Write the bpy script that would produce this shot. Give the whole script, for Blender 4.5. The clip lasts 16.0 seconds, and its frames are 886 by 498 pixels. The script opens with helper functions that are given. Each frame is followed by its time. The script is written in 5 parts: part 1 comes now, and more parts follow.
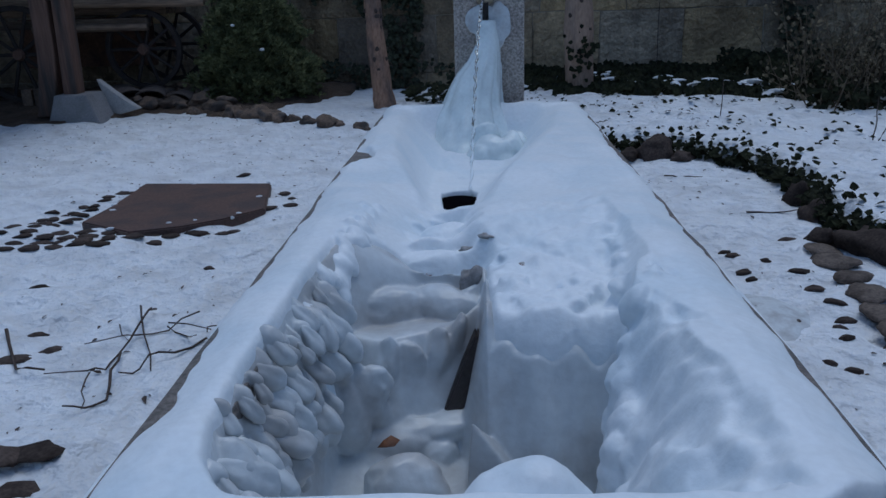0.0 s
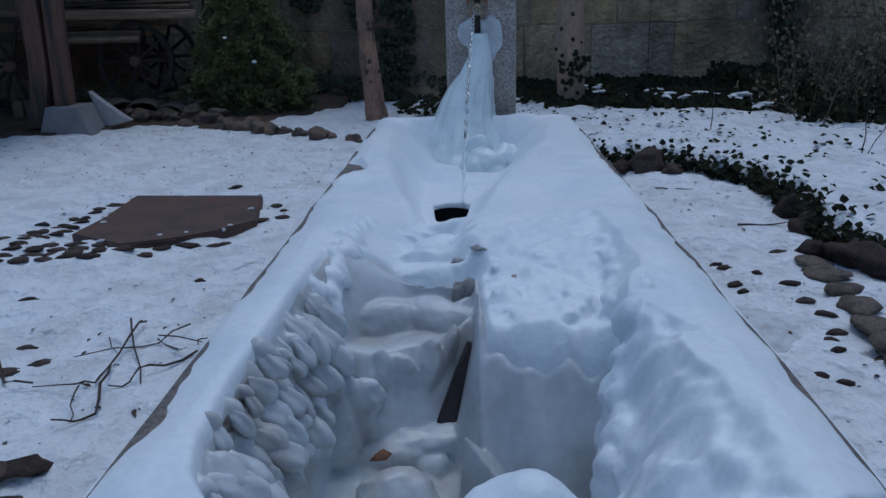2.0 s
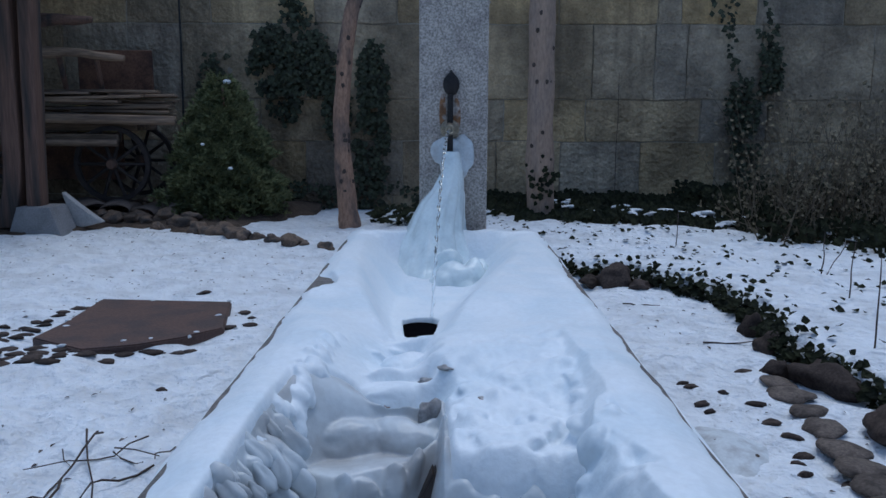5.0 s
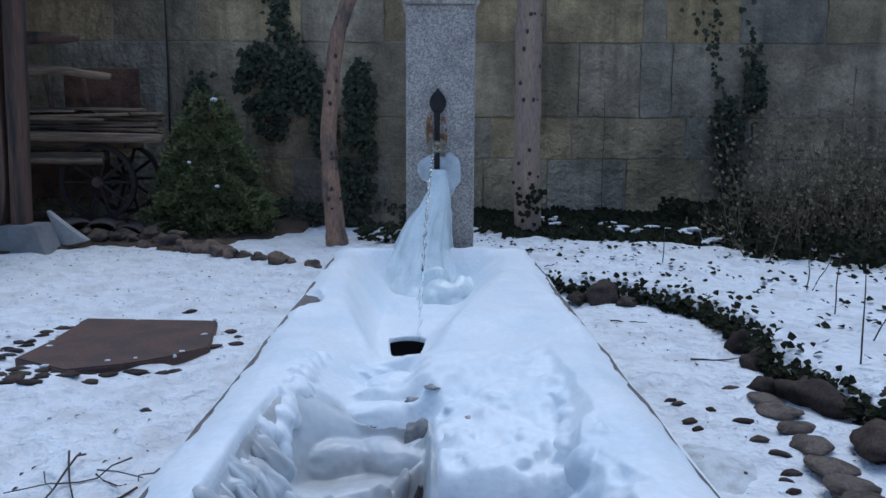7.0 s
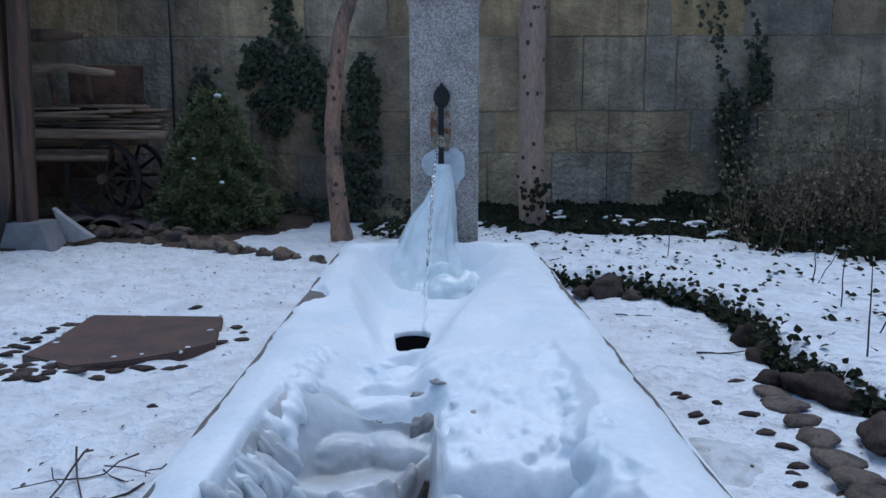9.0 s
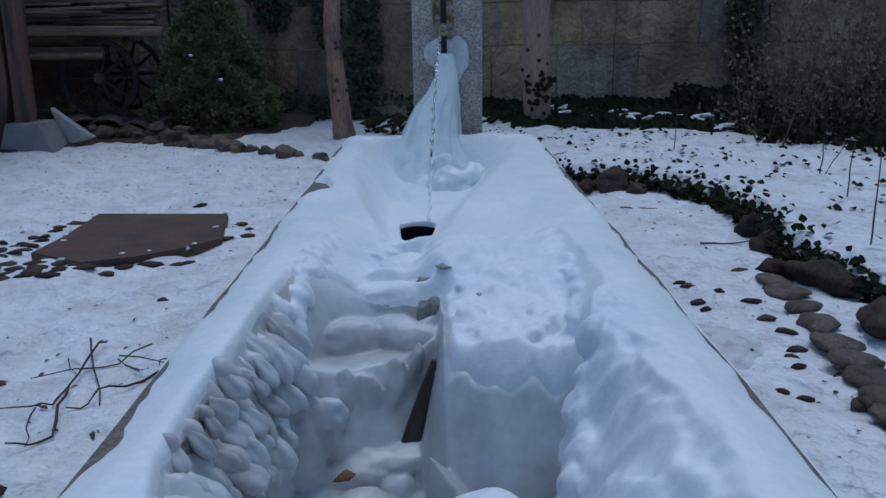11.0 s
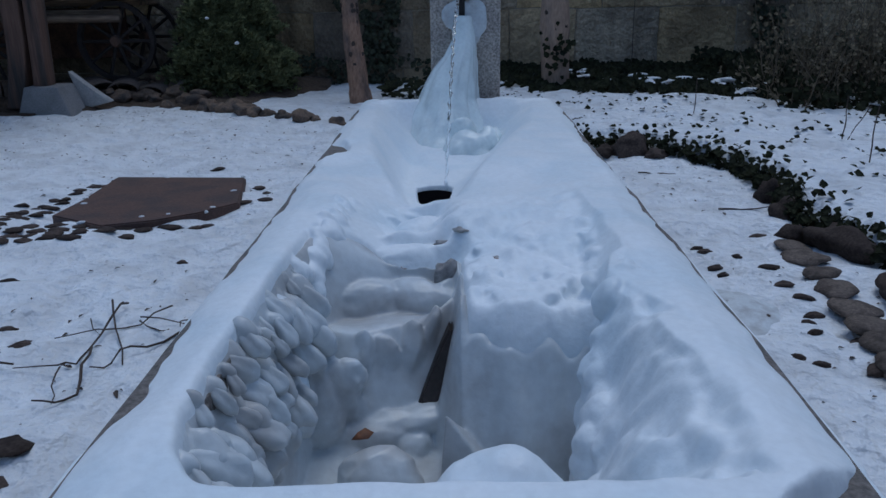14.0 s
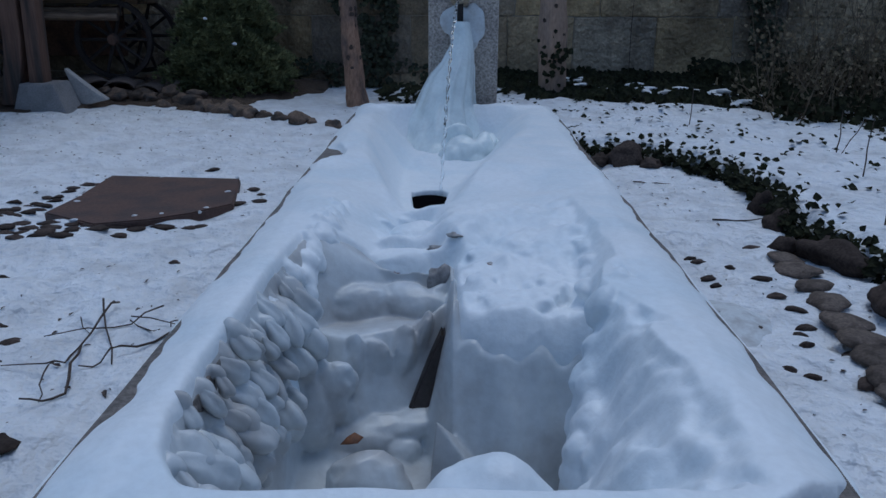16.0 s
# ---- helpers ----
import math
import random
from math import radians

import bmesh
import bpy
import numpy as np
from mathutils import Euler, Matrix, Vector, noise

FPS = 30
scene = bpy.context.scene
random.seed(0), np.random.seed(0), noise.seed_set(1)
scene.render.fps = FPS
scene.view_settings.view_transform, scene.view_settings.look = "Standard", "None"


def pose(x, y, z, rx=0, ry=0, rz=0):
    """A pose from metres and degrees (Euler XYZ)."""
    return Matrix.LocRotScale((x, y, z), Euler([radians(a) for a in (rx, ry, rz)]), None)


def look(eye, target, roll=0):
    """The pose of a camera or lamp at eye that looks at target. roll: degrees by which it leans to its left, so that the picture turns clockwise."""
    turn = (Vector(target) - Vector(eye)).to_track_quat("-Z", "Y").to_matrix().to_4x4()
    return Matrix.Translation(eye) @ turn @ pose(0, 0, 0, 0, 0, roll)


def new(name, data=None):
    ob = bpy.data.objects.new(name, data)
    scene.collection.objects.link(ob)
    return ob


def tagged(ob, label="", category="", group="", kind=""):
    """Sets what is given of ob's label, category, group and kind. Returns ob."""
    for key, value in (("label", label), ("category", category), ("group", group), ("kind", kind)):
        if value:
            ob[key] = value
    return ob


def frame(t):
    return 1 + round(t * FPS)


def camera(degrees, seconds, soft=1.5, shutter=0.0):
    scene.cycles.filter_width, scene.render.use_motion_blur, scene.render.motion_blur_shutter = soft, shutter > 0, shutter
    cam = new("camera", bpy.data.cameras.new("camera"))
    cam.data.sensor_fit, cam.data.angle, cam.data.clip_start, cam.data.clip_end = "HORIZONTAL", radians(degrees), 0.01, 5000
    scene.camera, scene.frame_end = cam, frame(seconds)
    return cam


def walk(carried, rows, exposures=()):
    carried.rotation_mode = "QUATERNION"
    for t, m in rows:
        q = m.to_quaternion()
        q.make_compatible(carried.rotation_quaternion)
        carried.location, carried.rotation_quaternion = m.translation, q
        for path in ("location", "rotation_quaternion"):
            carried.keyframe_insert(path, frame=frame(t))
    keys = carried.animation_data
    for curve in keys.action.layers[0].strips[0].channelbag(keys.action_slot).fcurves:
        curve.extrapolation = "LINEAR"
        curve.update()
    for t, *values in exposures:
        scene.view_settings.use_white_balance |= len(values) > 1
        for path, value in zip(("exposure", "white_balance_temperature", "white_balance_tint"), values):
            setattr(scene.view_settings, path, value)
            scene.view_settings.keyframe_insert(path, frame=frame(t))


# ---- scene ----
cam = camera(59.0, 16.0)
PATH = [
    (0, (-0.003, -0.802, 1.137), (-0.108, 1.094, 0.509), -1.8),
    (0.5, (-0.003, -0.801, 1.138), (-0.102, 1.097, 0.514), -1.7),
    (1, (-0.001, -0.807, 1.139), (-0.092, 1.094, 0.525), -1.6),
    (1.5, (-0.003, -0.809, 1.137), (-0.089, 1.096, 0.532), -1.5),
    (2, (-0.004, -0.799, 1.136), (-0.088, 1.107, 0.537), -1.6),
    (2.5, (-0.003, -0.796, 1.134), (-0.081, 1.111, 0.538), -1.5),
    (3, (-0.003, -0.792, 1.134), (-0.07, 1.116, 0.537), -1.3),
    (3.5, (-0.003, -0.794, 1.14), (-0.059, 1.117, 0.552), -0.8),
    (4, (0.002, -0.798, 1.15), (-0.04, 1.129, 0.614), -0.4),
    (4.5, (0.002, -0.803, 1.162), (-0.028, 1.154, 0.748), 0.1),
    (4.7, (0.001, -0.807, 1.169), (-0.02, 1.16, 0.81), 0.2),
    (7, (0.005, -0.801, 1.172), (0.028, 1.177, 0.878), 0.2),
    (7.5, (0.005, -0.799, 1.172), (0.025, 1.18, 0.885), 0.0),
    (8, (0.005, -0.799, 1.173), (0.021, 1.18, 0.887), -0.1),
    (10.5, (0.006, -0.8, 1.151), (0.004, 1.145, 0.685), -0.5),
    (11, (0.003, -0.799, 1.135), (0.001, 1.123, 0.58), -0.9),
    (11.5, (0.002, -0.799, 1.132), (-0.004, 1.102, 0.51), -1.0),
    (12, (-0.001, -0.8, 1.13), (-0.013, 1.082, 0.454), -0.9),
    (12.5, (0.0, -0.802, 1.132), (-0.021, 1.075, 0.443), -0.9),
    (13, (-0.001, -0.803, 1.13), (-0.03, 1.081, 0.459), -0.9),
    (13.5, (-0.001, -0.805, 1.131), (-0.037, 1.084, 0.476), -0.9),
    (14, (0.0, -0.808, 1.132), (-0.044, 1.087, 0.494), -1.0),
    (14.5, (0.0, -0.807, 1.131), (-0.047, 1.09, 0.499), -1.0),
    (15, (0.0, -0.802, 1.129), (-0.042, 1.096, 0.501), -0.8),
    (15.5, (0.001, -0.8, 1.132), (-0.033, 1.099, 0.506), -0.1),
    (16, (0.0, -0.803, 1.13), (-0.028, 1.096, 0.505), 0.3),
]
walk(cam, [(t, look(eye, target, roll)) for t, eye, target, roll in PATH],
     [(0, -0.06, 5480, 5), (3.5, -0.06, 5480, 5), (4.1, -0.06, 5490, 5), (4.5, 0.10, 5520, 5), (4.7, 0.25, 5540, 5), (7, 0.6, 5620, 5), (8.2, 0.6, 5620, 5), (10.5, 0.3, 5540, 5), (11.5, -0.06, 5480, 5), (16, -0.06, 5480, 5)])

# ---- world, sun and large lights ----
world = bpy.data.worlds.new("winter_sky")
scene.world = world
world.use_nodes = True
wn = world.node_tree
sky = wn.nodes.new("ShaderNodeTexSky")
sky.sky_type, sky.sun_disc = "NISHITA", False
sky.sun_elevation, sky.sun_rotation = radians(72), radians(20)
sky.air_density, sky.dust_density, sky.ozone_density = 1.0, 1.6, 1.5
wn.links.new(sky.outputs["Color"], wn.nodes["Background"].inputs["Color"])
wn.nodes["Background"].inputs["Strength"].default_value = 0.11
sun_data = bpy.data.lights.new("sun", "SUN")
sun_data.energy, sun_data.angle, sun_data.color = 0.55, radians(35), (1.0, 0.97, 0.93)
sun = new("sun", sun_data)
sun.matrix_world = look((1, 5, 16), (0, 2, 0.5))


# ---- materials ----
def material(name, color, rough=0.8, metal=0.0, spread=0.25, scale=6.0, fine=60.0, bump=0.2, depth=0.01,
             second=None, blotch=(0.45, 0.65), sss=0.0, per_object=0.0, spec=0.5, stretch=(1, 1, 1)):
    """A surface with variation at two scales and fine relief, in object space."""
    m = bpy.data.materials.new(name)
    m.use_nodes = True
    t = m.node_tree
    b = t.nodes["Principled BSDF"]
    b.inputs["Roughness"].default_value, b.inputs["Metallic"].default_value = rough, metal
    b.inputs["Specular IOR Level"].default_value = spec
    co = t.nodes.new("ShaderNodeNewGeometry")
    mp = t.nodes.new("ShaderNodeMapping")
    mp.inputs["Scale"].default_value = stretch
    t.links.new(co.outputs["Position"], mp.inputs["Vector"])
    big, small = t.nodes.new("ShaderNodeTexNoise"), t.nodes.new("ShaderNodeTexNoise")
    for n, sc, de in ((big, scale, 5), (small, fine, 3)):
        n.inputs["Scale"].default_value, n.inputs["Detail"].default_value = sc, de
        t.links.new(mp.outputs["Vector"], n.inputs["Vector"])
    ramp = t.nodes.new("ShaderNodeValToRGB")
    ramp.color_ramp.elements[0].position, ramp.color_ramp.elements[1].position = blotch
    other = second or tuple(c * (1 - spread) for c in color)
    ramp.color_ramp.elements[0].color = (*color, 1)
    ramp.color_ramp.elements[1].color = (*other, 1)
    t.links.new(big.outputs["Fac"], ramp.inputs["Fac"])
    hsv = t.nodes.new("ShaderNodeHueSaturation")
    t.links.new(ramp.outputs["Color"], hsv.inputs["Color"])
    rng = t.nodes.new("ShaderNodeMapRange")
    rng.inputs["From Min"].default_value, rng.inputs["From Max"].default_value = 0.3, 0.7
    rng.inputs["To Min"].default_value, rng.inputs["To Max"].default_value = 1 - spread, 1 + spread
    t.links.new(small.outputs["Fac"], rng.inputs["Value"])
    value = rng.outputs["Result"]
    if per_object:
        info, r2, mul = t.nodes.new("ShaderNodeObjectInfo"), t.nodes.new("ShaderNodeMapRange"), t.nodes.new("ShaderNodeMath")
        r2.inputs["To Min"].default_value, r2.inputs["To Max"].default_value = 1 - per_object, 1 + per_object
        t.links.new(info.outputs["Random"], r2.inputs["Value"])
        mul.operation = "MULTIPLY"
        t.links.new(value, mul.inputs[0])
        t.links.new(r2.outputs["Result"], mul.inputs[1])
        value = mul.outputs["Value"]
    t.links.new(value, hsv.inputs["Value"])
    t.links.new(hsv.outputs["Color"], b.inputs["Base Color"])
    if sss:
        b.inputs["Subsurface Weight"].default_value = sss
        b.inputs["Subsurface Radius"].default_value = (0.5, 0.8, 1.0)
        b.inputs["Subsurface Scale"].default_value = 0.03
    bp = t.nodes.new("ShaderNodeBump")
    bp.inputs["Strength"].default_value, bp.inputs["Distance"].default_value = bump, depth
    t.links.new(small.outputs["Fac"], bp.inputs["Height"])
    t.links.new(bp.outputs["Normal"], b.inputs["Normal"])
    return m


SNOW = material("snow", (0.78, 0.81, 0.84), 0.75, spread=0.06, scale=4, fine=15, bump=1.0, depth=0.06, second=(0.66, 0.68, 0.70))
ICE = material("ice", (0.60, 0.635, 0.65), 0.3, spread=0.06, scale=7, fine=50, bump=0.2, depth=0.005, second=(0.42, 0.415, 0.405), blotch=(0.42, 0.66))
CRUST = material("snow_crust", (0.82, 0.86, 0.88), 0.45, spread=0.04, scale=5, fine=70, bump=0.25, depth=0.006, second=(0.74, 0.81, 0.85))
CLEAR_ICE = material("clear_ice", (0.80, 0.87, 0.86), 0.25, spread=0.05, scale=9, fine=60, bump=0.2, depth=0.005, second=(0.68, 0.75, 0.75))
FROST = material("frost", (0.62, 0.66, 0.68), 0.6, spread=0.08, scale=12, fine=80, bump=0.3, depth=0.004, second=(0.44, 0.45, 0.46))
STONE_AND_STAIN = material("stone_and_stain", (0.22, 0.21, 0.205), 0.5, spread=0.3, scale=25, fine=90, second=(0.36, 0.36, 0.35))
GRANITE = material("granite", (0.42, 0.375, 0.33), 0.75, spread=0.5, scale=9, fine=110, bump=0.5, depth=0.006, second=(0.33, 0.29, 0.26))
# near-black brown: stone colour with the slot's deep shade put into it
SLOT_SHADE_STONE = material("slot_shade_stone", (0.045, 0.036, 0.033), 0.5, spread=0.3, scale=12, fine=80, second=(0.03, 0.026, 0.025))
TROUGH_STONE = material("trough_stone", (0.16, 0.14, 0.125), 0.85, spread=0.4, scale=9, fine=110, bump=0.6, depth=0.008, second=(0.13, 0.12, 0.11))
IRON = material("iron", (0.03, 0.027, 0.027), 0.6, 0.5, spread=0.3, scale=20, fine=150, bump=0.3, depth=0.002)
BRASS = material("brass", (0.42, 0.36, 0.27), 0.4, 0.8, spread=0.3, scale=60, fine=200, bump=0.2, depth=0.002)
RUST = material("rust", (0.24, 0.12, 0.055), 0.85, spread=0.4, scale=22, fine=75, second=(0.40, 0.35, 0.31), blotch=(0.42, 0.56))
DARK_WATER = material("dark_water", (0.004, 0.004, 0.005), 0.3, spec=0.0, spread=0.1, scale=8, fine=30, bump=0.1, depth=0.004)
MORTAR = material("mortar", (0.36, 0.31, 0.24), 0.95, spread=0.2, scale=5, fine=60)
PLASTER = material("plaster", (0.22, 0.2, 0.18), 0.9, spread=0.1, scale=2, fine=40)
ROCK = material("rock", (0.145, 0.10, 0.07), 0.8, spread=0.3, scale=11, fine=60, bump=0.5, depth=0.01, second=(0.06, 0.05, 0.045), per_object=0.35)
EDGE_STONE = material("edging_stone", (0.13, 0.105, 0.088), 0.75, spread=0.3, scale=18, fine=90, bump=0.4, depth=0.006, second=(0.07, 0.056, 0.048), per_object=0.25, spec=0.2)
PEBBLE = material("pebble", (0.062, 0.047, 0.040), 0.8, spec=0.15, spread=0.35, scale=20, fine=90, bump=0.3, depth=0.005, per_object=0.4)
SLAB = material("slab_stone", (0.10, 0.058, 0.046), 0.75, spread=0.22, scale=5, fine=70, bump=0.5, depth=0.006, second=(0.062, 0.043, 0.04))
BARK = material("bark", (0.34, 0.20, 0.13), 0.9, spread=0.3, scale=7, fine=50, bump=0.6, depth=0.015, second=(0.13, 0.095, 0.08), stretch=(1, 1, 0.35))
PALE_BARK = material("pale_bark", (0.36, 0.25, 0.18), 0.9, spread=0.22, scale=6, fine=50, bump=0.5, depth=0.012, second=(0.30, 0.22, 0.17), stretch=(1, 1, 0.3))
TWIG = material("twig_bark", (0.065, 0.045, 0.035), 0.8, spread=0.3, scale=20, fine=100)
SHRUB_TWIG = material("shrub_twig", (0.115, 0.088, 0.056), 0.8, spread=0.3, scale=20, fine=100)
POSTWOOD = material("post_wood", (0.15, 0.085, 0.06), 0.85, spread=0.25, scale=9, fine=60, bump=0.4, second=(0.05, 0.04, 0.035), stretch=(1, 1, 0.08))
OLDWOOD = material("old_wood", (0.26, 0.18, 0.12), 0.85, spread=0.35, scale=9, fine=60, bump=0.5, second=(0.09, 0.065, 0.05), stretch=(0.1, 1, 1), per_object=0.35)
REDWOOD = material("red_board", (0.15, 0.075, 0.045), 0.85, spread=0.3, scale=6, fine=50, second=(0.07, 0.035, 0.025), per_object=0.3)
WHEELWOOD = material("wheel_wood", (0.035, 0.026, 0.023), 0.85, spread=0.3, scale=9, fine=60)
CONCRETE = material("concrete", (0.25, 0.245, 0.25), 0.9, spread=0.15, scale=6, fine=70, bump=0.3)
PALESTONE = material("pale_stone", (0.42, 0.41, 0.40), 0.85, spread=0.15, scale=8, fine=70, bump=0.3)
TERRACOTTA = material("weathered_tile", (0.15, 0.115, 0.095), 0.9, spread=0.25, scale=10, fine=70, per_object=0.2)
NEEDLES = material("needles", (0.18, 0.19, 0.09), 0.85, spec=0.12, spread=0.4, scale=9, fine=60, second=(0.075, 0.09, 0.045), bump=0.0)
WALL_IVY = material("wall_ivy_leaf", (0.062, 0.068, 0.04), 0.7, spec=0.2, spread=0.5, scale=12, fine=40, second=(0.03, 0.03, 0.02), bump=0.0)
IVY = material("ivy_leaf", (0.026, 0.029, 0.016), 0.9, spec=0.06, spread=0.5, scale=12, fine=40, second=(0.02, 0.022, 0.016), bump=0.0)
DEADLEAF = material("dead_leaf", (0.20, 0.085, 0.04), 0.7, spread=0.3, scale=40, fine=120, bump=0.1)
LITTER = material("leaf_litter", (0.07, 0.05, 0.04), 0.8, spread=0.4, scale=30, fine=90, bump=0.0)
DRYLEAF = material("dry_leaf", (0.15, 0.12, 0.07), 0.8, spread=0.5, scale=10, fine=50, bump=0.0)
SOIL = material("soil", (0.085, 0.06, 0.042), 0.95, spread=0.4, scale=8, fine=60, bump=0.6, depth=0.03)
CABLE = material("black_cable", (0.02, 0.02, 0.02), 0.6, spread=0.2)
TILE_ROOF = material("roof_boards", (0.10, 0.08, 0.07), 0.9, spread=0.3, scale=4, fine=40)


def glass_material(name, color, rough):
    m = bpy.data.materials.new(name)
    m.use_nodes = True
    b = m.node_tree.nodes["Principled BSDF"]
    b.inputs["Base Color"].default_value = (*color, 1)
    b.inputs["Transmission Weight"].default_value, b.inputs["Roughness"].default_value, b.inputs["IOR"].default_value = 1.0, rough, 1.33
    return m


def wall_material():
    """Damp sandstone: each block a little different, with runs and stains."""
    m = bpy.data.materials.new("wall_stone")
    m.use_nodes = True
    t = m.node_tree
    b = t.nodes["Principled BSDF"]
    b.inputs["Roughness"].default_value, b.inputs["Specular IOR Level"].default_value = 0.9, 0.25
    geo, info = t.nodes.new("ShaderNodeNewGeometry"), t.nodes.new("ShaderNodeObjectInfo")
    ramp = t.nodes.new("ShaderNodeValToRGB")
    ramp.color_ramp.elements[0].color, ramp.color_ramp.elements[1].color = (0.80, 0.57, 0.29, 1), (0.64, 0.53, 0.39, 1)
    mid = ramp.color_ramp.elements.new(0.5)
    mid.color = (0.70, 0.54, 0.34, 1)
    t.links.new(info.outputs["Random"], ramp.inputs["Fac"])
    color = ramp.outputs["Color"]
    for scale, stretch, lo, hi, dark in ((1.1, (1, 1, 0.45), 0.42, 0.62, 0.55), (2.6, (1.5, 1, 0.12), 0.52, 0.70, 0.6), (6.0, (1, 1, 1), 0.40, 0.70, 0.72), (38.0, (1, 1, 1), 0.3, 0.7, 0.7), (0.7, (1, 1, 1.6), 0.44, 0.60, 0.66)):
        mp, n, r, mix = t.nodes.new("ShaderNodeMapping"), t.nodes.new("ShaderNodeTexNoise"), t.nodes.new("ShaderNodeMapRange"), t.nodes.new("ShaderNodeMix")
        mp.inputs["Scale"].default_value = stretch
        n.inputs["Scale"].default_value, n.inputs["Detail"].default_value = scale, 5
        r.inputs["From Min"].default_value, r.inputs["From Max"].default_value = lo, hi
        mix.data_type, mix.blend_type = "RGBA", "MULTIPLY"
        mix.inputs[7].default_value = (dark, dark, dark * 1.02, 1)
        t.links.new(geo.outputs["Position"], mp.inputs["Vector"])
        t.links.new(mp.outputs["Vector"], n.inputs["Vector"])
        t.links.new(n.outputs["Fac"], r.inputs["Value"])
        t.links.new(r.outputs["Result"], mix.inputs[0])
        t.links.new(color, mix.inputs[6])
        color = mix.outputs[2]
    t.links.new(color, b.inputs["Base Color"])
    n, bp = t.nodes.new("ShaderNodeTexNoise"), t.nodes.new("ShaderNodeBump")
    n.inputs["Scale"].default_value, n.inputs["Detail"].default_value = 16, 8
    bp.inputs["Strength"].default_value, bp.inputs["Distance"].default_value = 1.0, 0.06
    t.links.new(geo.outputs["Position"], n.inputs["Vector"])
    t.links.new(n.outputs["Fac"], bp.inputs["Height"])
    t.links.new(bp.outputs["Normal"], b.inputs["Normal"])
    return m


WALLSTONE = wall_material()
WATER = glass_material("running_water", (0.95, 0.98, 1.0), 0.02)


# ---- mesh helpers ----
def link(name, me, mat, parent=None, label="", smooth=True):
    me.materials.append(mat)
    me.polygons.foreach_set("use_smooth", [smooth] * len(me.polygons))
    ob = new(name, me)
    ob.parent = parent
    return tagged(ob, label)


def part(name, bm, mat, parent=None, label="", smooth=False):
    """Link a bmesh as one mesh object under a thing or a part."""
    me = bpy.data.meshes.new(name)
    bm.normal_update()
    bm.to_mesh(me)
    bm.free()
    return link(name, me, mat, parent, label, smooth)


def pydata(name, verts, faces, mat, parent=None, label="", smooth=False):
    me = bpy.data.meshes.new(name)
    me.from_pydata(verts, [], faces)
    me.update()
    return link(name, me, mat, parent, label, smooth)


def empty(name, at=(0, 0, 0)):
    ob = new(name)
    ob.location = at
    return ob


def box(bm, lo, hi, bevel=0.0, segs=2, rough=0.0, cuts=0):
    c = [(a + b) / 2 for a, b in zip(lo, hi)]
    d = [b - a for a, b in zip(lo, hi)]
    geo = bmesh.ops.create_cube(bm, size=1, matrix=Matrix.Translation(c) @ Matrix.Diagonal((*d, 1)))["verts"]
    if bevel:
        edges = list({e for v in geo for e in v.link_edges})
        bmesh.ops.bevel(bm, geom=edges, offset=bevel, segments=segs, affect="EDGES", profile=0.6)
    if cuts:
        bmesh.ops.subdivide_edges(bm, edges=bm.edges[:], cuts=cuts, use_grid_fill=True)
    if rough:
        for v in bm.verts:
            v.co += noise.noise_vector(v.co * 7) * rough
    return bm


def tube(points, radii, sides=8, wobble=0.0, seed=0):
    """Vertices and faces of a tapered tube along points."""
    verts, faces = [], []
    pts = [Vector(p) for p in points]
    for i, p in enumerate(pts):
        d = (pts[min(i + 1, len(pts) - 1)] - pts[max(i - 1, 0)]).normalized()
        a = d.orthogonal().normalized() if abs(d.z) < 0.9 else Vector((1, 0, 0)).cross(d).normalized()
        b = d.cross(a)
        for k in range(sides):
            w = 2 * math.pi * k / sides
            r = radii[i] * (1 + wobble * noise.noise(Vector((math.cos(w) * 2 + seed, math.sin(w) * 2, i * 0.35))))
            verts.append(p + (a * math.cos(w) + b * math.sin(w)) * r)
    n = len(pts)
    for i in range(n - 1):
        for k in range(sides):
            k2 = (k + 1) % sides
            faces.append((i * sides + k, i * sides + k2, (i + 1) * sides + k2, (i + 1) * sides + k))
    faces.append(tuple(range(sides))[::-1])
    faces.append(tuple((n - 1) * sides + k for k in range(sides)))
    return verts, faces


def merge(groups):
    verts, faces = [], []
    for v, f in groups:
        o = len(verts)
        verts += v
        faces += [tuple(i + o for i in q) for q in f]
    return verts, faces


def bend(a, b, n=6, sag=0.05, seed=0):
    """Points of a wandering line from a to b."""
    a, b = Vector(a), Vector(b)
    out = []
    for i in range(n + 1):
        s = i / n
        w = noise.noise_vector(Vector((s * 2.5, seed * 3.7, 1.3))) * sag * math.sin(math.pi * s)
        out.append(a.lerp(b, s) + w)
    return out


LEAF = ((0, 0, 0), (-0.5, 0.35, 0.12), (-0.32, 0.75, 0.05), (0, 1.1, -0.1), (0.32, 0.75, 0.05), (0.5, 0.35, 0.12), (0, 0.5, 0))
LEAF_FACES = ((0, 6, 1), (1, 6, 2), (2, 6, 3), (3, 6, 4), (4, 6, 5), (5, 6, 0))


def leaves(places, rng, narrow=1.0):
    """Leaf blades: rows of (place, facing, size)."""
    verts, faces = [], []
    for p, nrm, size in places:
        q = Vector(nrm).normalized().to_track_quat("Z", "Y") @ Euler((0, 0, rng.uniform(0, 6.28))).to_quaternion()
        o = len(verts)
        verts += [Vector(p) + q @ (Vector((x * narrow, y, z)) * size) for x, y, z in LEAF]
        faces += [tuple(i + o for i in f) for f in LEAF_FACES]
    return verts, faces


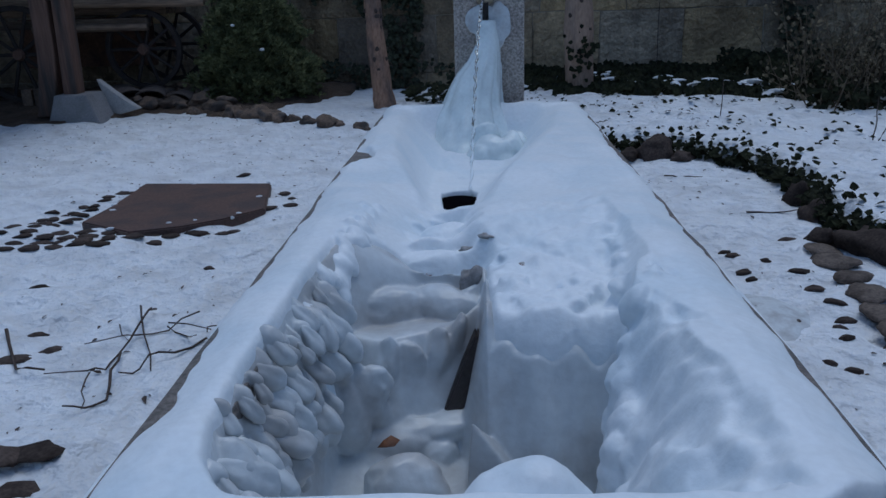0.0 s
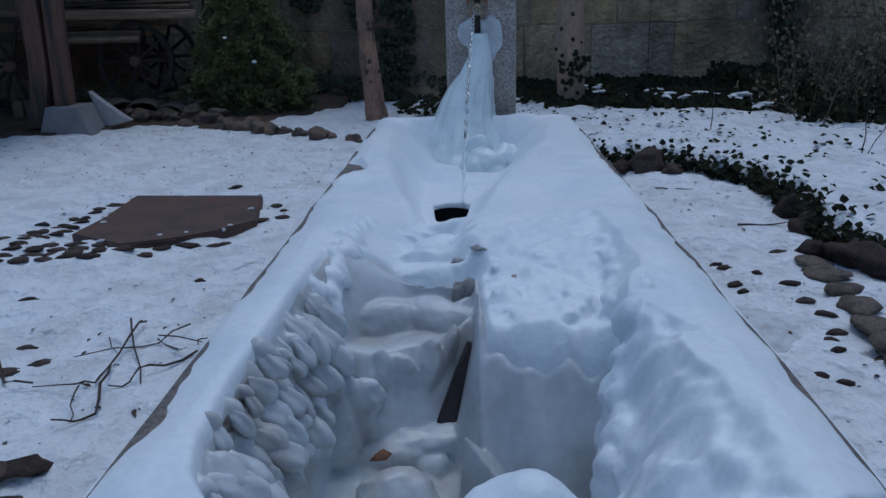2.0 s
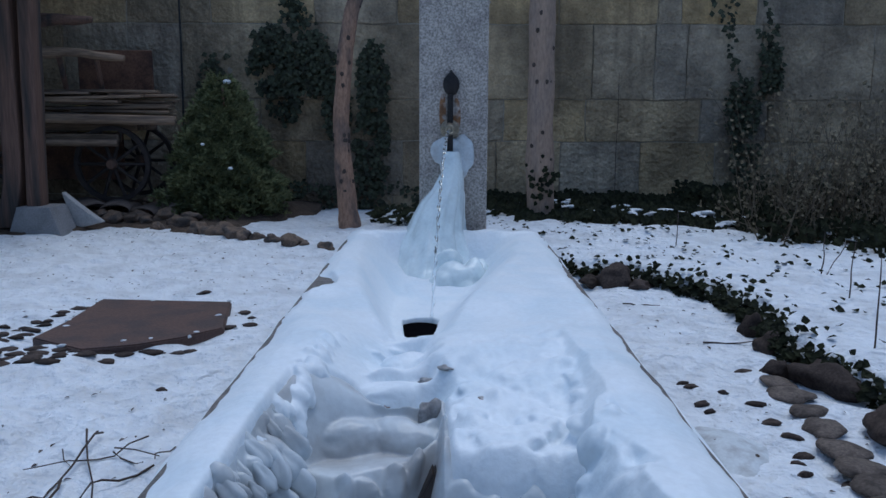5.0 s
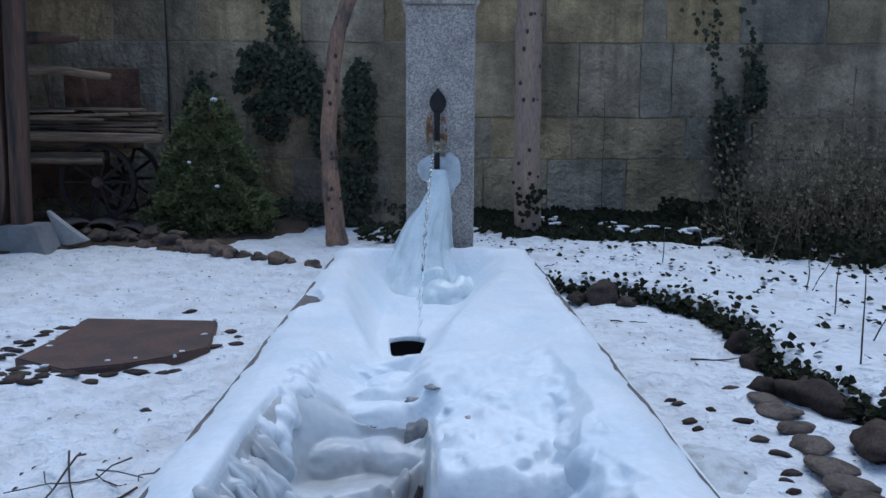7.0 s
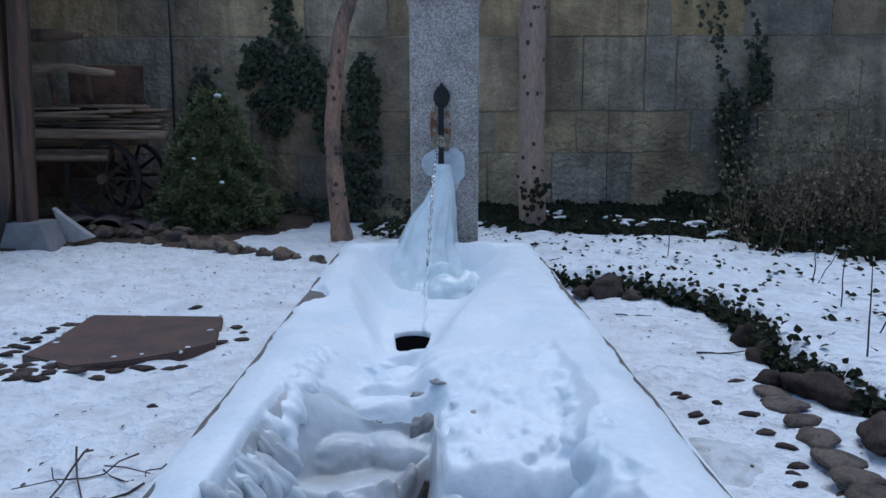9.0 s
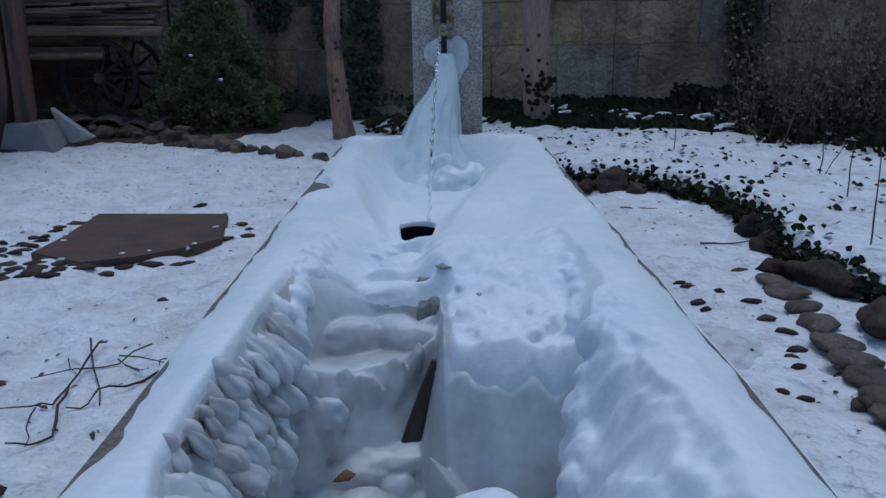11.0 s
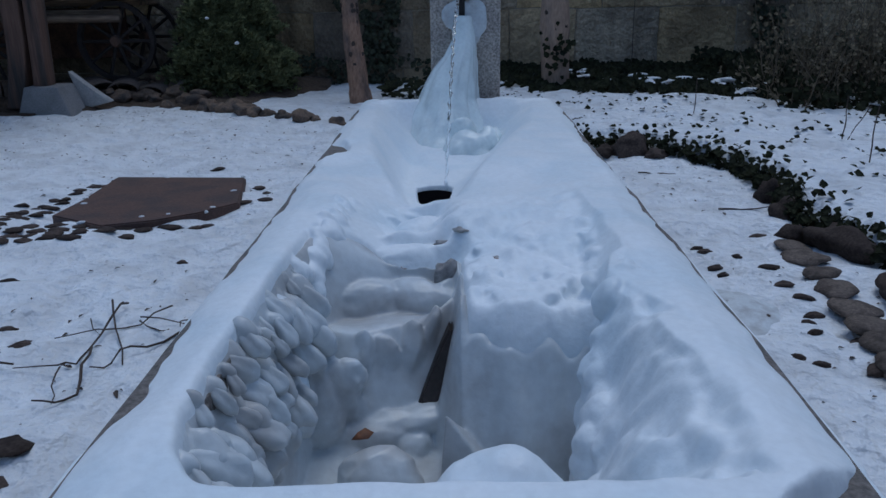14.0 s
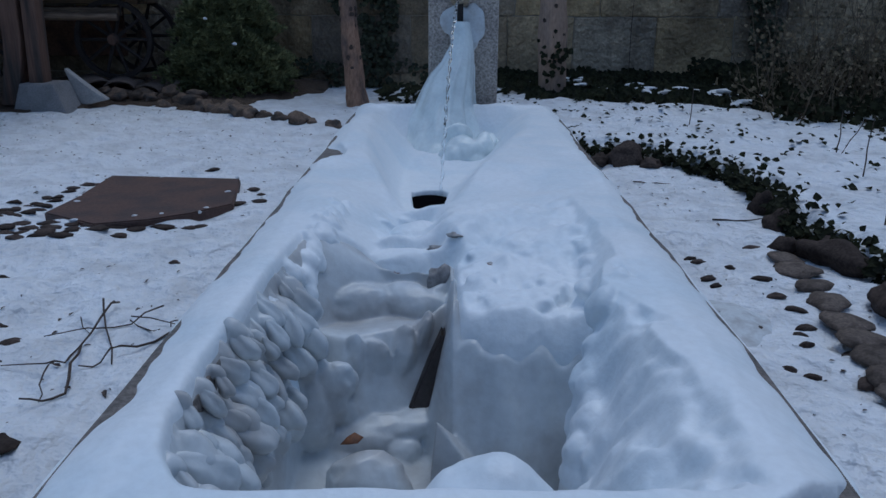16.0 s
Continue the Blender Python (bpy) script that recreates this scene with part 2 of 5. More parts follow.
def stone_mesh(name, seed, sx, sy, sz, sub=2, rough=0.25):
    bm = bmesh.new()
    bmesh.ops.create_icosphere(bm, subdivisions=sub, radius=1)
    for v in bm.verts:
        n = 1 + rough * noise.noise(v.co * 1.1 + Vector((seed * 5.1, seed, 0))) + rough * 0.35 * noise.noise(v.co * 2.9 + Vector((0, seed * 3, 7)))
        v.co = Vector((v.co.x * sx, v.co.y * sy, v.co.z * sz)) * n
    me = bpy.data.meshes.new(name)
    bm.to_mesh(me)
    bm.free()
    me.polygons.foreach_set("use_smooth", [True] * len(me.polygons))
    return me


def spindle(profile, segs=20):
    """A turned shape: rows of (radius, height)."""
    verts = [(r * math.cos(2 * math.pi * k / segs), r * math.sin(2 * math.pi * k / segs), z) for r, z in profile for k in range(segs)]
    n = len(profile)
    faces = [(i * segs + k, i * segs + (k + 1) % segs, (i + 1) * segs + (k + 1) % segs, (i + 1) * segs + k) for i in range(n - 1) for k in range(segs)]
    faces += [tuple(range(segs))[::-1], tuple((n - 1) * segs + k for k in range(segs))]
    return [Vector(v) for v in verts], faces


# ---- ground ----
BED = ((0.2, 9.6), (0.3, 5.3), (0.8, 5.0), (1.15, 4.72), (1.5, 4.45), (1.72, 4.0), (1.72, 3.4), (1.62, 2.85), (1.72, 2.4), (1.8, 1.7), (1.95, 0.6), (2.2, -3))


def bed_side(x, y):
    """Signed distance to the edge of the planted bed, positive inside."""
    best, side = None, 1
    for (x0, y0), (x1, y1) in zip(BED, BED[1:]):
        dx, dy = x1 - x0, y1 - y0
        s = np.clip(((x - x0) * dx + (y - y0) * dy) / (dx * dx + dy * dy), 0, 1)
        d = np.hypot(x - x0 - s * dx, y - y0 - s * dy)
        cr = (x - x0) * dy - (y - y0) * dx
        if best is None:
            best, side = d, -np.sign(cr)
        else:
            near = d < best - 1e-9
            side = np.where(near, -np.sign(cr), side)
            best = np.where(near, d, best)
    return best * side


def smooth01(a):
    a = np.clip(a, 0, 1)
    return a * a * (3 - 2 * a)


def vnoise(x, y, scale, seed=0):
    """Smooth value noise on arrays."""
    r = np.random.RandomState(seed)
    g = r.rand(64, 64)
    u, v = x * scale + 1000, y * scale + 1000
    i, j = np.floor(u).astype(int), np.floor(v).astype(int)
    fu, fv = u - i, v - j
    fu, fv = fu * fu * (3 - 2 * fu), fv * fv * (3 - 2 * fv)
    a, b = g[i % 64, j % 64], g[(i + 1) % 64, j % 64]
    c, d = g[i % 64, (j + 1) % 64], g[(i + 1) % 64, (j + 1) % 64]
    return (a * (1 - fu) + b * fu) * (1 - fv) + (c * (1 - fu) + d * fu) * fv - 0.5


def ground_height(x, y):
    x, y = np.asarray(x, float), np.asarray(y, float)
    near = smooth01((14 - np.hypot(x, y - 4)) / 6)
    z = 0.03 * vnoise(x, y, 0.7, 1) + 0.014 * vnoise(x, y, 3.1, 2) + 0.026 * vnoise(x, y, 6, 3) + 0.019 * vnoise(x, y, 13, 4)
    z = z * near * (1.5 - 0.5 * smooth01((y - 6) / 3))
    inside = bed_side(x, y)
    z += 0.13 * smooth01((inside + 0.03) / 0.14) * smooth01((14 - np.hypot(x, y)) / 4)
    z += 0.03 * vnoise(x, y, 5, 6) * smooth01(inside / 0.3) * near
    slab = np.maximum(np.abs(x + 1.74), np.abs(y - 3.55))
    z -= 0.012 * smooth01((0.75 - slab) / 0.3)
    return z


xs = np.concatenate([-np.geomspace(400, 6, 14), np.arange(-5.6, 5.2, 0.035), np.geomspace(5.6, 400, 14)])
ys = np.concatenate([-np.geomspace(400, 2, 14), np.arange(-1.5, 9.3, 0.04), np.geomspace(9.6, 400, 12)])
gx, gy = np.meshgrid(xs, ys)
gz = ground_height(gx, gy)
nx, ny = len(xs), len(ys)
idx = np.arange(nx * ny).reshape(ny, nx)
quads = np.stack([idx[:-1, :-1], idx[:-1, 1:], idx[1:, 1:], idx[1:, :-1]], -1).reshape(-1, 4)
ground = pydata("ground", np.stack([gx, gy, gz], -1).reshape(-1, 3).tolist(), quads.tolist(), SNOW, smooth=True)
tagged(ground, "trodden snow over a cobbled garden yard", "ground", kind="structure")


LX, LY = np.arange(-9.5, 7.0, 0.03), np.arange(-2.0, 10.0, 0.03)
LOOK_Z = ground_height(*np.meshgrid(LX, LY)).tolist()
LOOK_D = bed_side(*np.meshgrid(LX, LY)).tolist()


def lookup(table, x, y):
    """Bilinear reading of a height table."""
    u, v = (x + 9.5) / 0.03, (y + 2.0) / 0.03
    i, j = min(max(int(u), 0), len(LX) - 2), min(max(int(v), 0), len(LY) - 2)
    u, v = u - i, v - j
    a, b = table[j], table[j + 1]
    return (a[i] * (1 - u) + a[i + 1] * u) * (1 - v) + (b[i] * (1 - u) + b[i + 1] * u) * v


def ground_z(x, y):
    return lookup(LOOK_Z, x, y)


# ---- masonry wall at the back ----
WALL_Y = 9.0
wall = empty("wall_north", (0, WALL_Y, 0))
tagged(wall, "old sandstone ashlar garden wall, damp and stained", "wall", kind="structure")
bm = box(bmesh.new(), (-8.5, 0.034, -0.3), (9.5, 0.5, 5.2))
part("core", bm, MORTAR, wall)
rng = random.Random(4)
# each course: bottom, top, and its known upright joints
COURSES = ((-0.2, 0.17, ()), (0.17, 0.85, (-1.75, -0.55, 0.62, 1.42, 2.41, 3.35)), (0.85, 1.36, (-2.3, -1.3, -0.3, 0.7, 1.72, 3.13, 3.95)), (1.36, 2.26, (-3.24, -2.1, -1.2, 0.35, 1.78, 2.54, 2.93, 3.84, 5.2)),
           (2.26, 2.95, (-2.87, -1.6, -0.6, 0.5, 1.35, 2.55, 2.83, 3.75, 4.8)), (2.95, 3.7, ()), (3.7, 4.4, ()), (4.4, 5.2, ()))
for z0, z1, known in COURSES:
    joints = [-8.5 + rng.uniform(0.3, 0.9)]
    while joints[-1] < 9.0:
        joints.append(joints[-1] + rng.uniform(0.75, 1.5))
    joints = [-8.5] + [x for x in joints if x < 9 and not (known and known[0] - 0.5 < x < known[-1] + 0.5)] + list(known) + [9.5]
    joints.sort()
    for x0, x1 in zip(joints, joints[1:]):
        bm = box(bmesh.new(), (x0 + 0.006, rng.uniform(0.006, 0.026), z0 + 0.006), (x1 - 0.006, 0.075, z1 - 0.006), 0.012, 2)
        bmesh.ops.subdivide_edges(bm, edges=[e for e in bm.edges if e.calc_length() > 0.3], cuts=7, use_grid_fill=True)
        for v in bm.verts:
            v.co += noise.noise_vector(v.co * 2.2) * 0.014 + noise.noise_vector(v.co * 7) * 0.010
        part("stone_block", bm, WALLSTONE, wall, smooth=False)

# ---- plain walls that close the yard out of view ----
# south wall added behind the camera to cut sky light on the back wall
for n, lo, hi in (("wall_south", (-9, -9.4, -0.3), (9.5, -9, 5.5)), ("wall_east", (9.5, -9, -0.3), (9.9, 9.5, 4.0))):
    tagged(part(n, box(bmesh.new(), lo, hi), PLASTER), "unseen plain rendered wall added to close the yard", "wall", kind="structure")

# ---- stone trough ----
RIM = 0.605
Y0, Y1, HW = -0.22, 2.93, 0.46
trough = empty("fountain_trough", (0, Y0, 0))
tagged(trough, "long rectangular grey stone fountain trough, snow covered", "fountain")


def trough_part(name, lo, hi):
    bm = box(bmesh.new(), (lo[0], lo[1] - Y0, lo[2]), (hi[0], hi[1] - Y0, hi[2]), 0.012, 2)
    bmesh.ops.subdivide_edges(bm, edges=[e for e in bm.edges if e.calc_length() > 0.5], cuts=24, use_grid_fill=True)
    for v in bm.verts:
        v.co += noise.noise_vector(v.co * 6) * 0.006
    part(name, bm, TROUGH_STONE, trough)


trough_part("side_wall", (-HW, Y0, -0.02), (-HW + 0.11, Y1, RIM))
trough_part("side_wall", (HW - 0.11, Y0, -0.02), (HW, Y1, RIM))
trough_part("end_wall", (-HW + 0.11, Y0, -0.02), (HW - 0.11, Y0 + 0.11, RIM))
trough_part("end_wall", (-HW + 0.11, Y1 - 0.11, -0.02), (HW - 0.11, Y1, RIM))
trough_part("floor_slab", (-HW + 0.11, Y0 + 0.11, -0.02), (HW - 0.11, Y1 - 0.11, 0.14))

# ---- ice and snow in and on the trough ----
TOP = 0.635


def smax(a, b, k=0.03):
    h = np.clip(0.5 + 0.5 * (a - b) / k, 0, 1)
    return b * (1 - h) + a * h + k * h * (1 - h)


def left_edge(y):
    return np.interp(y, (-0.1, -0.03, 0.05, 0.2, 0.4, 0.7, 1.0, 1.4), (-0.285, -0.33, -0.35, -0.357, -0.352, -0.34, -0.32, -0.31))


def right_edge(y):
    """Where the lumpy right inner wall breaks off above the pit."""
    return np.interp(y, (-0.1, 0.15, 0.24, 0.31, 0.36, 0.44, 0.47, 0.52, 0.67), (0.15, 0.16, 0.20, 0.195, 0.215, 0.205, 0.235, 0.265, 0.315))


# crest lines of the frozen cascade, near to far: height, depth of the groove in front, y along FOLD_X
FOLD_X = (-0.34, -0.28, -0.22, -0.16, -0.10, -0.04, 0.02)
FOLDS = ((0.465, 0.0, (0.68, 0.66, 0.645, 0.66, 0.69, 0.72, 0.79)), (0.512, 0.045, (0.73, 0.785, 0.84, 0.85, 0.825, 0.80, 0.84)),
         (0.542, 0.036, (1.05, 0.98, 0.91, 0.885, 0.915, 0.95, 0.98)), (0.555, 0.034, (1.15, 1.07, 0.98, 0.965, 1.01, 1.05, 1.05)),
         (0.562, 0.030, (1.23, 1.15, 1.06, 1.04, 1.08, 1.12, 1.10)), (0.562, 0.026, (1.30, 1.23, 1.15, 1.12, 1.15, 1.18, 1.16)),
         (0.558, 0.026, (1.37, 1.30, 1.24, 1.20, 1.22, 1.24, 1.23)), (0.552, 0.018, (1.44, 1.37, 1.32, 1.28, 1.29, 1.31, 1.30)))


def cascade(x, y):
    """Overlapping tongues of ice, each with a rounded crest and a steep front, and the curtain below the first."""
    lines = []
    y = y + smooth01((y - 0.72) / 0.2) * (0.075 * vnoise(x, y, 7, 64) + 0.035 * vnoise(x, y, 15, 65))
    for k, (z, groove, ys) in enumerate(FOLDS):
        line = np.interp(x, FOLD_X, ys) + 0.014 * vnoise(x, x * 0 + k, 14, 90 + k)
        lines.append(line if not lines else np.maximum(line, lines[-1] + 0.035))
    rise = 0.035 * smooth01((x + 0.10) / 0.10)
    d = np.clip(lines[0] - y + 0.012 * vnoise(x, y * 0.3, 17, 101), 0, 1)
    out = 0.245 + (FOLDS[0][0] + rise - 0.245) * np.exp(-(d / 0.066) ** 1.7) + 0.016 * vnoise(x, y * 0.4, 26, 102) * smooth01(d / 0.05)
    tops = [FOLDS[0][0] + rise, FOLDS[1][0] + 0.05 * vnoise(x, x * 0, 9, 120)]
    for k in range(2, len(FOLDS)):
        low = (-0.18, -0.25, -0.19, -0.14, -0.2, -0.16)[k - 2]
        tops.append(FOLDS[k][0] - 0.018 + 0.26 * np.abs(x - low) + 0.045 * vnoise(x, x * 0 + 3 * k, 12, 120 + k))
    for k in range(len(FOLDS) - 1):
        f = np.clip((y - lines[k]) / (lines[k + 1] - lines[k]), 0, 1)
        z0, z1 = tops[k], tops[k + 1]
        deep = FOLDS[k + 1][1] * np.clip(0.85 + 1.5 * vnoise(x, y * 0 + k * 3, 8, 110 + k), 0.2, 1.5)
        seg = z0 + (z1 - z0) * smooth01((f - 0.6) / 0.4) - deep * smooth01(f / 0.66) * (1 - smooth01((f - 0.55) / 0.45))
        out = np.where(y > lines[k], seg, out)
    return np.where(y > lines[-1], tops[-1], out)


def funnel(x, y):
    """How far down each side of the funnel round the water hole, its middle line and its half width."""
    bl = np.interp(y, (1.1, 1.36, 1.7, 1.98, 2.4, 2.84), (-0.13, -0.21, -0.29, -0.325, -0.36, -0.385))
    br = np.interp(y, (1.1, 1.44, 1.85, 2.3, 2.9), (0.0, 0.06, 0.19, 0.30, 0.36))
    mid = np.interp(y, (1.1, 1.9, 2.5), (-0.075, -0.085, 0.0))
    half = np.interp(y, (1.1, 1.7, 1.95, 2.6), (0.012, 0.045, 0.06, 0.12))
    tl = smooth01((x - bl) / np.maximum(0.75 * (mid - half - bl), 0.03))
    tr = smooth01((br - x) / np.maximum(br - mid - half, 0.03))
    return tl, tr, mid, half


def ice_height(x, y):
    # snow field over the right half, broken off in a steep hollowed front
    field = 0.555 + 0.05 * smooth01((y - 0.6) / 0.6) + 0.06 * np.clip(x - 0.1, 0, 0.3)
    rough = smooth01((1.5 - y) / 0.7) * smooth01((0.36 - x) / 0.1)
    field = field + rough * (0.040 * vnoise(x, y, 8, 33) + 0.034 * vnoise(x, y, 17, 34) + 0.022 * vnoise(x, y, 35, 35))
    field = field - 0.022 * np.exp(-((x - 0.15) / 0.05) ** 2 - ((y - 0.72) / 0.035) ** 2) - 0.02 * np.exp(-((x - 0.10) / 0.03) ** 2 - ((y - 0.95) / 0.03) ** 2)
    front = 0.60 - 0.16 * np.clip(x - 0.06, 0, 0.3) + 0.035 * vnoise(x, x * 0 + 3, 11, 31) + 0.008 * vnoise(x, x * 0 + 5, 25, 32)
    d = np.clip(front - y, 0, 1)
    block = field - 2.9 * (np.sqrt(d * d + 0.03 ** 2) - 0.03)
    block = block - 5 * np.clip(0.0 - x + 0.015 * vnoise(x, y, 12, 36), 0, 1) * smooth01((0.86 - y) / 0.05)
    # the cascade of the left half runs into that field
    fold = cascade(x, y)
    slot = fold - 4 * np.clip(x + 0.02, 0, 1) * smooth01((0.80 - y) / 0.04)
    h = smax(slot, block, 0.012)
    keep = smooth01((0.012 - 0.10 * np.clip(y - 0.9, 0, 0.5) + 0.05 * vnoise(x, y, 8, 82) - x) / 0.06)
    h = np.where(y > 0.84, h * (1 - smooth01((y - 0.84) / 0.05)) + smooth01((y - 0.84) / 0.05) * (fold * keep + field * (1 - keep)), h)
    h = smax(h, 0.225 + 0.04 * vnoise(x, y, 8, 13), 0.02)
    # inner side walls
    le = left_edge(y)
    steep = 13 - 12.2 * smooth01((y - 0.45) / 0.42)
    h = smax(h, TOP - steep * np.clip(x - le, 0, 1) ** 1.15, 0.012)
    re = np.interp(y, (-0.1, -0.03, 0.06, 0.16, 0.33, 0.54, 0.8), (0.31, 0.335, 0.345, 0.33, 0.31, 0.27, 0.22)) + 0.02 * vnoise(y, y * 0 + 9, 9, 42)
    edge = right_edge(y) + 0.030 * vnoise(x * 0 + 2, y, 13, 45)
    fall = 0.22 * smooth01((0.62 - y) / 0.35) + 0.02
    wall_r = TOP - fall * np.clip((re - x) / np.maximum(re - edge, 0.04), 0, 3) ** 1.15 - (9 * smooth01((0.64 - y) / 0.1) + 1.2) * np.clip(edge - x, 0, 1)
    ribs = smooth01((x - edge) / 0.03) * smooth01((0.37 - x) / 0.05) * smooth01((0.8 - y) / 0.3)
    wall_r = wall_r + ribs * (0.042 * vnoise(0.9 * x + 0.45 * y, 0.35 * (y - x), 34, 43) + 0.022 * vnoise(0.8 * x + 0.6 * y, 0.5 * (y - x), 62, 46) + 0.03 * vnoise(x, y, 15, 44))
    h = smax(h, wall_r, 0.015)
    # funnel that falls from the far end into the water hole
    far = smooth01((y - 1.05) / 0.3)
    tl, tr, mid, half = funnel(x, y)
    floor = np.interp(y, (1.1, 1.3, 1.45, 1.55, 1.65, 1.85, 2.1, 2.3, 2.8), (0.59, 0.548, 0.512, 0.484, 0.475, 0.468, 0.452, 0.452, 0.50))
    rim_z = 0.600 + 0.026 * np.maximum(smooth01((y - 1.2) / 0.4), smooth01((np.abs(x) - 0.18) / 0.14)) + 0.012 * vnoise(x, y, 5, 53)
    bowl = rim_z - (rim_z - floor) * tl * tr * smooth01((2.86 - y) / 0.16)
    bowl = bowl + 0.006 * vnoise(x * 2.0 + y * 0.5, y * 0.4, 20, 54) * smooth01((0.02 - x) / 0.1)
    h = h * (1 - far * (1 - 0.75 * smooth01((1.36 - y) / 0.1) * keep)) + far * (1 - 0.75 * smooth01((1.36 - y) / 0.1) * keep) * bowl
    wide = 0.040 + 0.09 * np.clip(y - 1.56, 0, 0.26)
    hole = (1 - np.sqrt(((x + 0.085) / wide) ** 4 + ((y - 1.71) / 0.155) ** 6)) * 5
    h = h * (1 - smooth01(hole)) + 0.36 * smooth01(hole)
    # rims: far end, near end, outer rounding and the bare stretches of stone
    h = smax(h, TOP - 1.5 * np.clip(2.82 - y, 0, 1) ** 1.1, 0.02)
    h = smax(h, TOP - 14 * np.clip(y + 0.10 - 0.7 * np.clip(np.abs(x) - 0.2, 0, 1) ** 2, 0, 1) ** 1.15, 0.02)
    out = np.minimum(np.minimum(HW + np.where(x < 0, 0.002, 0.0) - np.abs(x), y - Y0 + 0.01), Y1 + 0.01 - y)
    out = out + 0.005 * vnoise(x, y, 6, 60) + 0.006 * vnoise(x, y, 30, 62)
    h = np.minimum(h, 0.588 + 0.047 * np.sqrt(np.clip(out / 0.08, 0, 1)))
    bare = np.exp(-((x - 0.465) / 0.03) ** 2 - ((y - 1.85) / 0.30) ** 2) + np.exp(-((x + 0.43) / 0.06) ** 2 - ((y - 1.78) / 0.13) ** 2)
    bare += 1.3 * smooth01((-0.12 + 0.73 * (x - 0.31) - y) / 0.05) * smooth01((x - 0.29) / 0.05) + 0.75 * np.exp(-((x + 0.45) / 0.022) ** 2 - ((y - 0.13) / 0.035) ** 2)
    bare += 0.9 * np.exp(-((x + 0.47) / 0.03) ** 2 - ((y + 0.18) / 0.12) ** 2)
    h = h - 0.09 * np.clip(bare * (1 + 0.35 * vnoise(x, y, 14, 61) + 0.6 * vnoise(x, y, 45, 63)) - 0.3, 0, 1)
    return h + 0.010 * vnoise(x, y, 9, 51) + 0.006 * vnoise(x, y, 22, 52)


def icy(x, y):
    """1 where clear ice lies open, 0 where snow covers it."""
    left = smooth01((x - left_edge(y) + 0.01) / 0.03) * smooth01((0.02 + 0.03 * vnoise(x, y, 6, 71) - x) / 0.03) * smooth01((0.93 - y + 0.16 * vnoise(x, y, 9, 72)) / 0.05)
    low = smooth01((0.525 + 0.10 * vnoise(x, y, 10, 73) + 0.08 * vnoise(x, y, 24, 75) + 0.02 * vnoise(x, y, 50, 76) - ice_height(x, y)) / 0.05)
    pit = low * smooth01((0.68 - y) / 0.02) * smooth01((right_edge(y) - 0.005 - x) / 0.05) * smooth01((x - left_edge(y)) / 0.02)
    return np.maximum(left, pit) * smooth01((y + 0.09) / 0.02)


BALL = bmesh.new()
bmesh.ops.create_icosphere(BALL, subdivisions=3, radius=1)
BALL_V = np.array([v.co[:] for v in BALL.verts])
BALL_F = np.array([[v.index for v in f.verts] for f in BALL.faces])
BALL.free()
BALL_VARIANTS = []
for i in range(10):
    n = np.array([0.22 * noise.noise(Vector(p) * 1.2 + Vector((i * 9.1, 3, 0))) + 0.10 * noise.noise(Vector(p) * 2.7 + Vector((0, i * 4.7, 1))) for p in BALL_V])
    BALL_VARIANTS.append(BALL_V * (1 + n[:, None]))


class Lumps:
    """Rounded lumps, joined with other closed shells and fused by a voxel remesh."""

    def __init__(self):
        self.v, self.f, self.n = [], [], 0

    def shell(self, v, f):
        self.v.append(np.asarray(v))
        self.f += [tuple(int(i) + self.n for i in q) for q in f]
        self.n += len(v)

    def ball(self, c, r, turn=(0, 0, 0)):
        m = np.array(pose(*c, *turn) @ Matrix.Diagonal((*r, 1)))
        self.shell(BALL_VARIANTS[len(self.v) % 10] @ m[:3, :3].T + m[:3, 3], BALL_F)

    def fuse(self, name, mat, voxel, passes):
        ob = pydata(name, np.concatenate(self.v).tolist(), self.f, mat, smooth=True)
        rm = ob.modifiers.new("remesh", "REMESH")
        rm.mode, rm.voxel_size, rm.use_smooth_shade = "VOXEL", voxel, True
        sm = ob.modifiers.new("smooth", "SMOOTH")
        sm.factor, sm.iterations = 0.5, passes
        return ob


def field_shell(ax, ay, height, low):
    X, Y = np.meshgrid(ax, ay)
    n, m = len(ax), len(ay)
    I = np.arange(n * m).reshape(m, n)
    top = np.stack([X, Y, height(X, Y)], -1).reshape(-1, 3)
    base = np.stack([X, Y, low(X, Y)], -1).reshape(-1, 3)
    q = np.stack([I[:-1, :-1], I[:-1, 1:], I[1:, 1:], I[1:, :-1]], -1).reshape(-1, 4)
    ring = np.concatenate([I[0, :], I[1:, -1], I[-1, -2::-1], I[-2:0:-1, 0]])
    nxt = np.roll(ring, -1)
    side = np.stack([ring, ring + n * m, nxt + n * m, nxt], -1)
    return np.concatenate([top, base]), np.concatenate([q, q[:, ::-1] + n * m, side])


def in_trough(x, y):
    return np.where((np.abs(x) > HW - 0.10) | (y > Y1 - 0.1) | (y < Y0 + 0.1), 0.575, 0.13)


def height_at(x, y):
    return float(ice_height(np.array([x]), np.array([y]))[0])


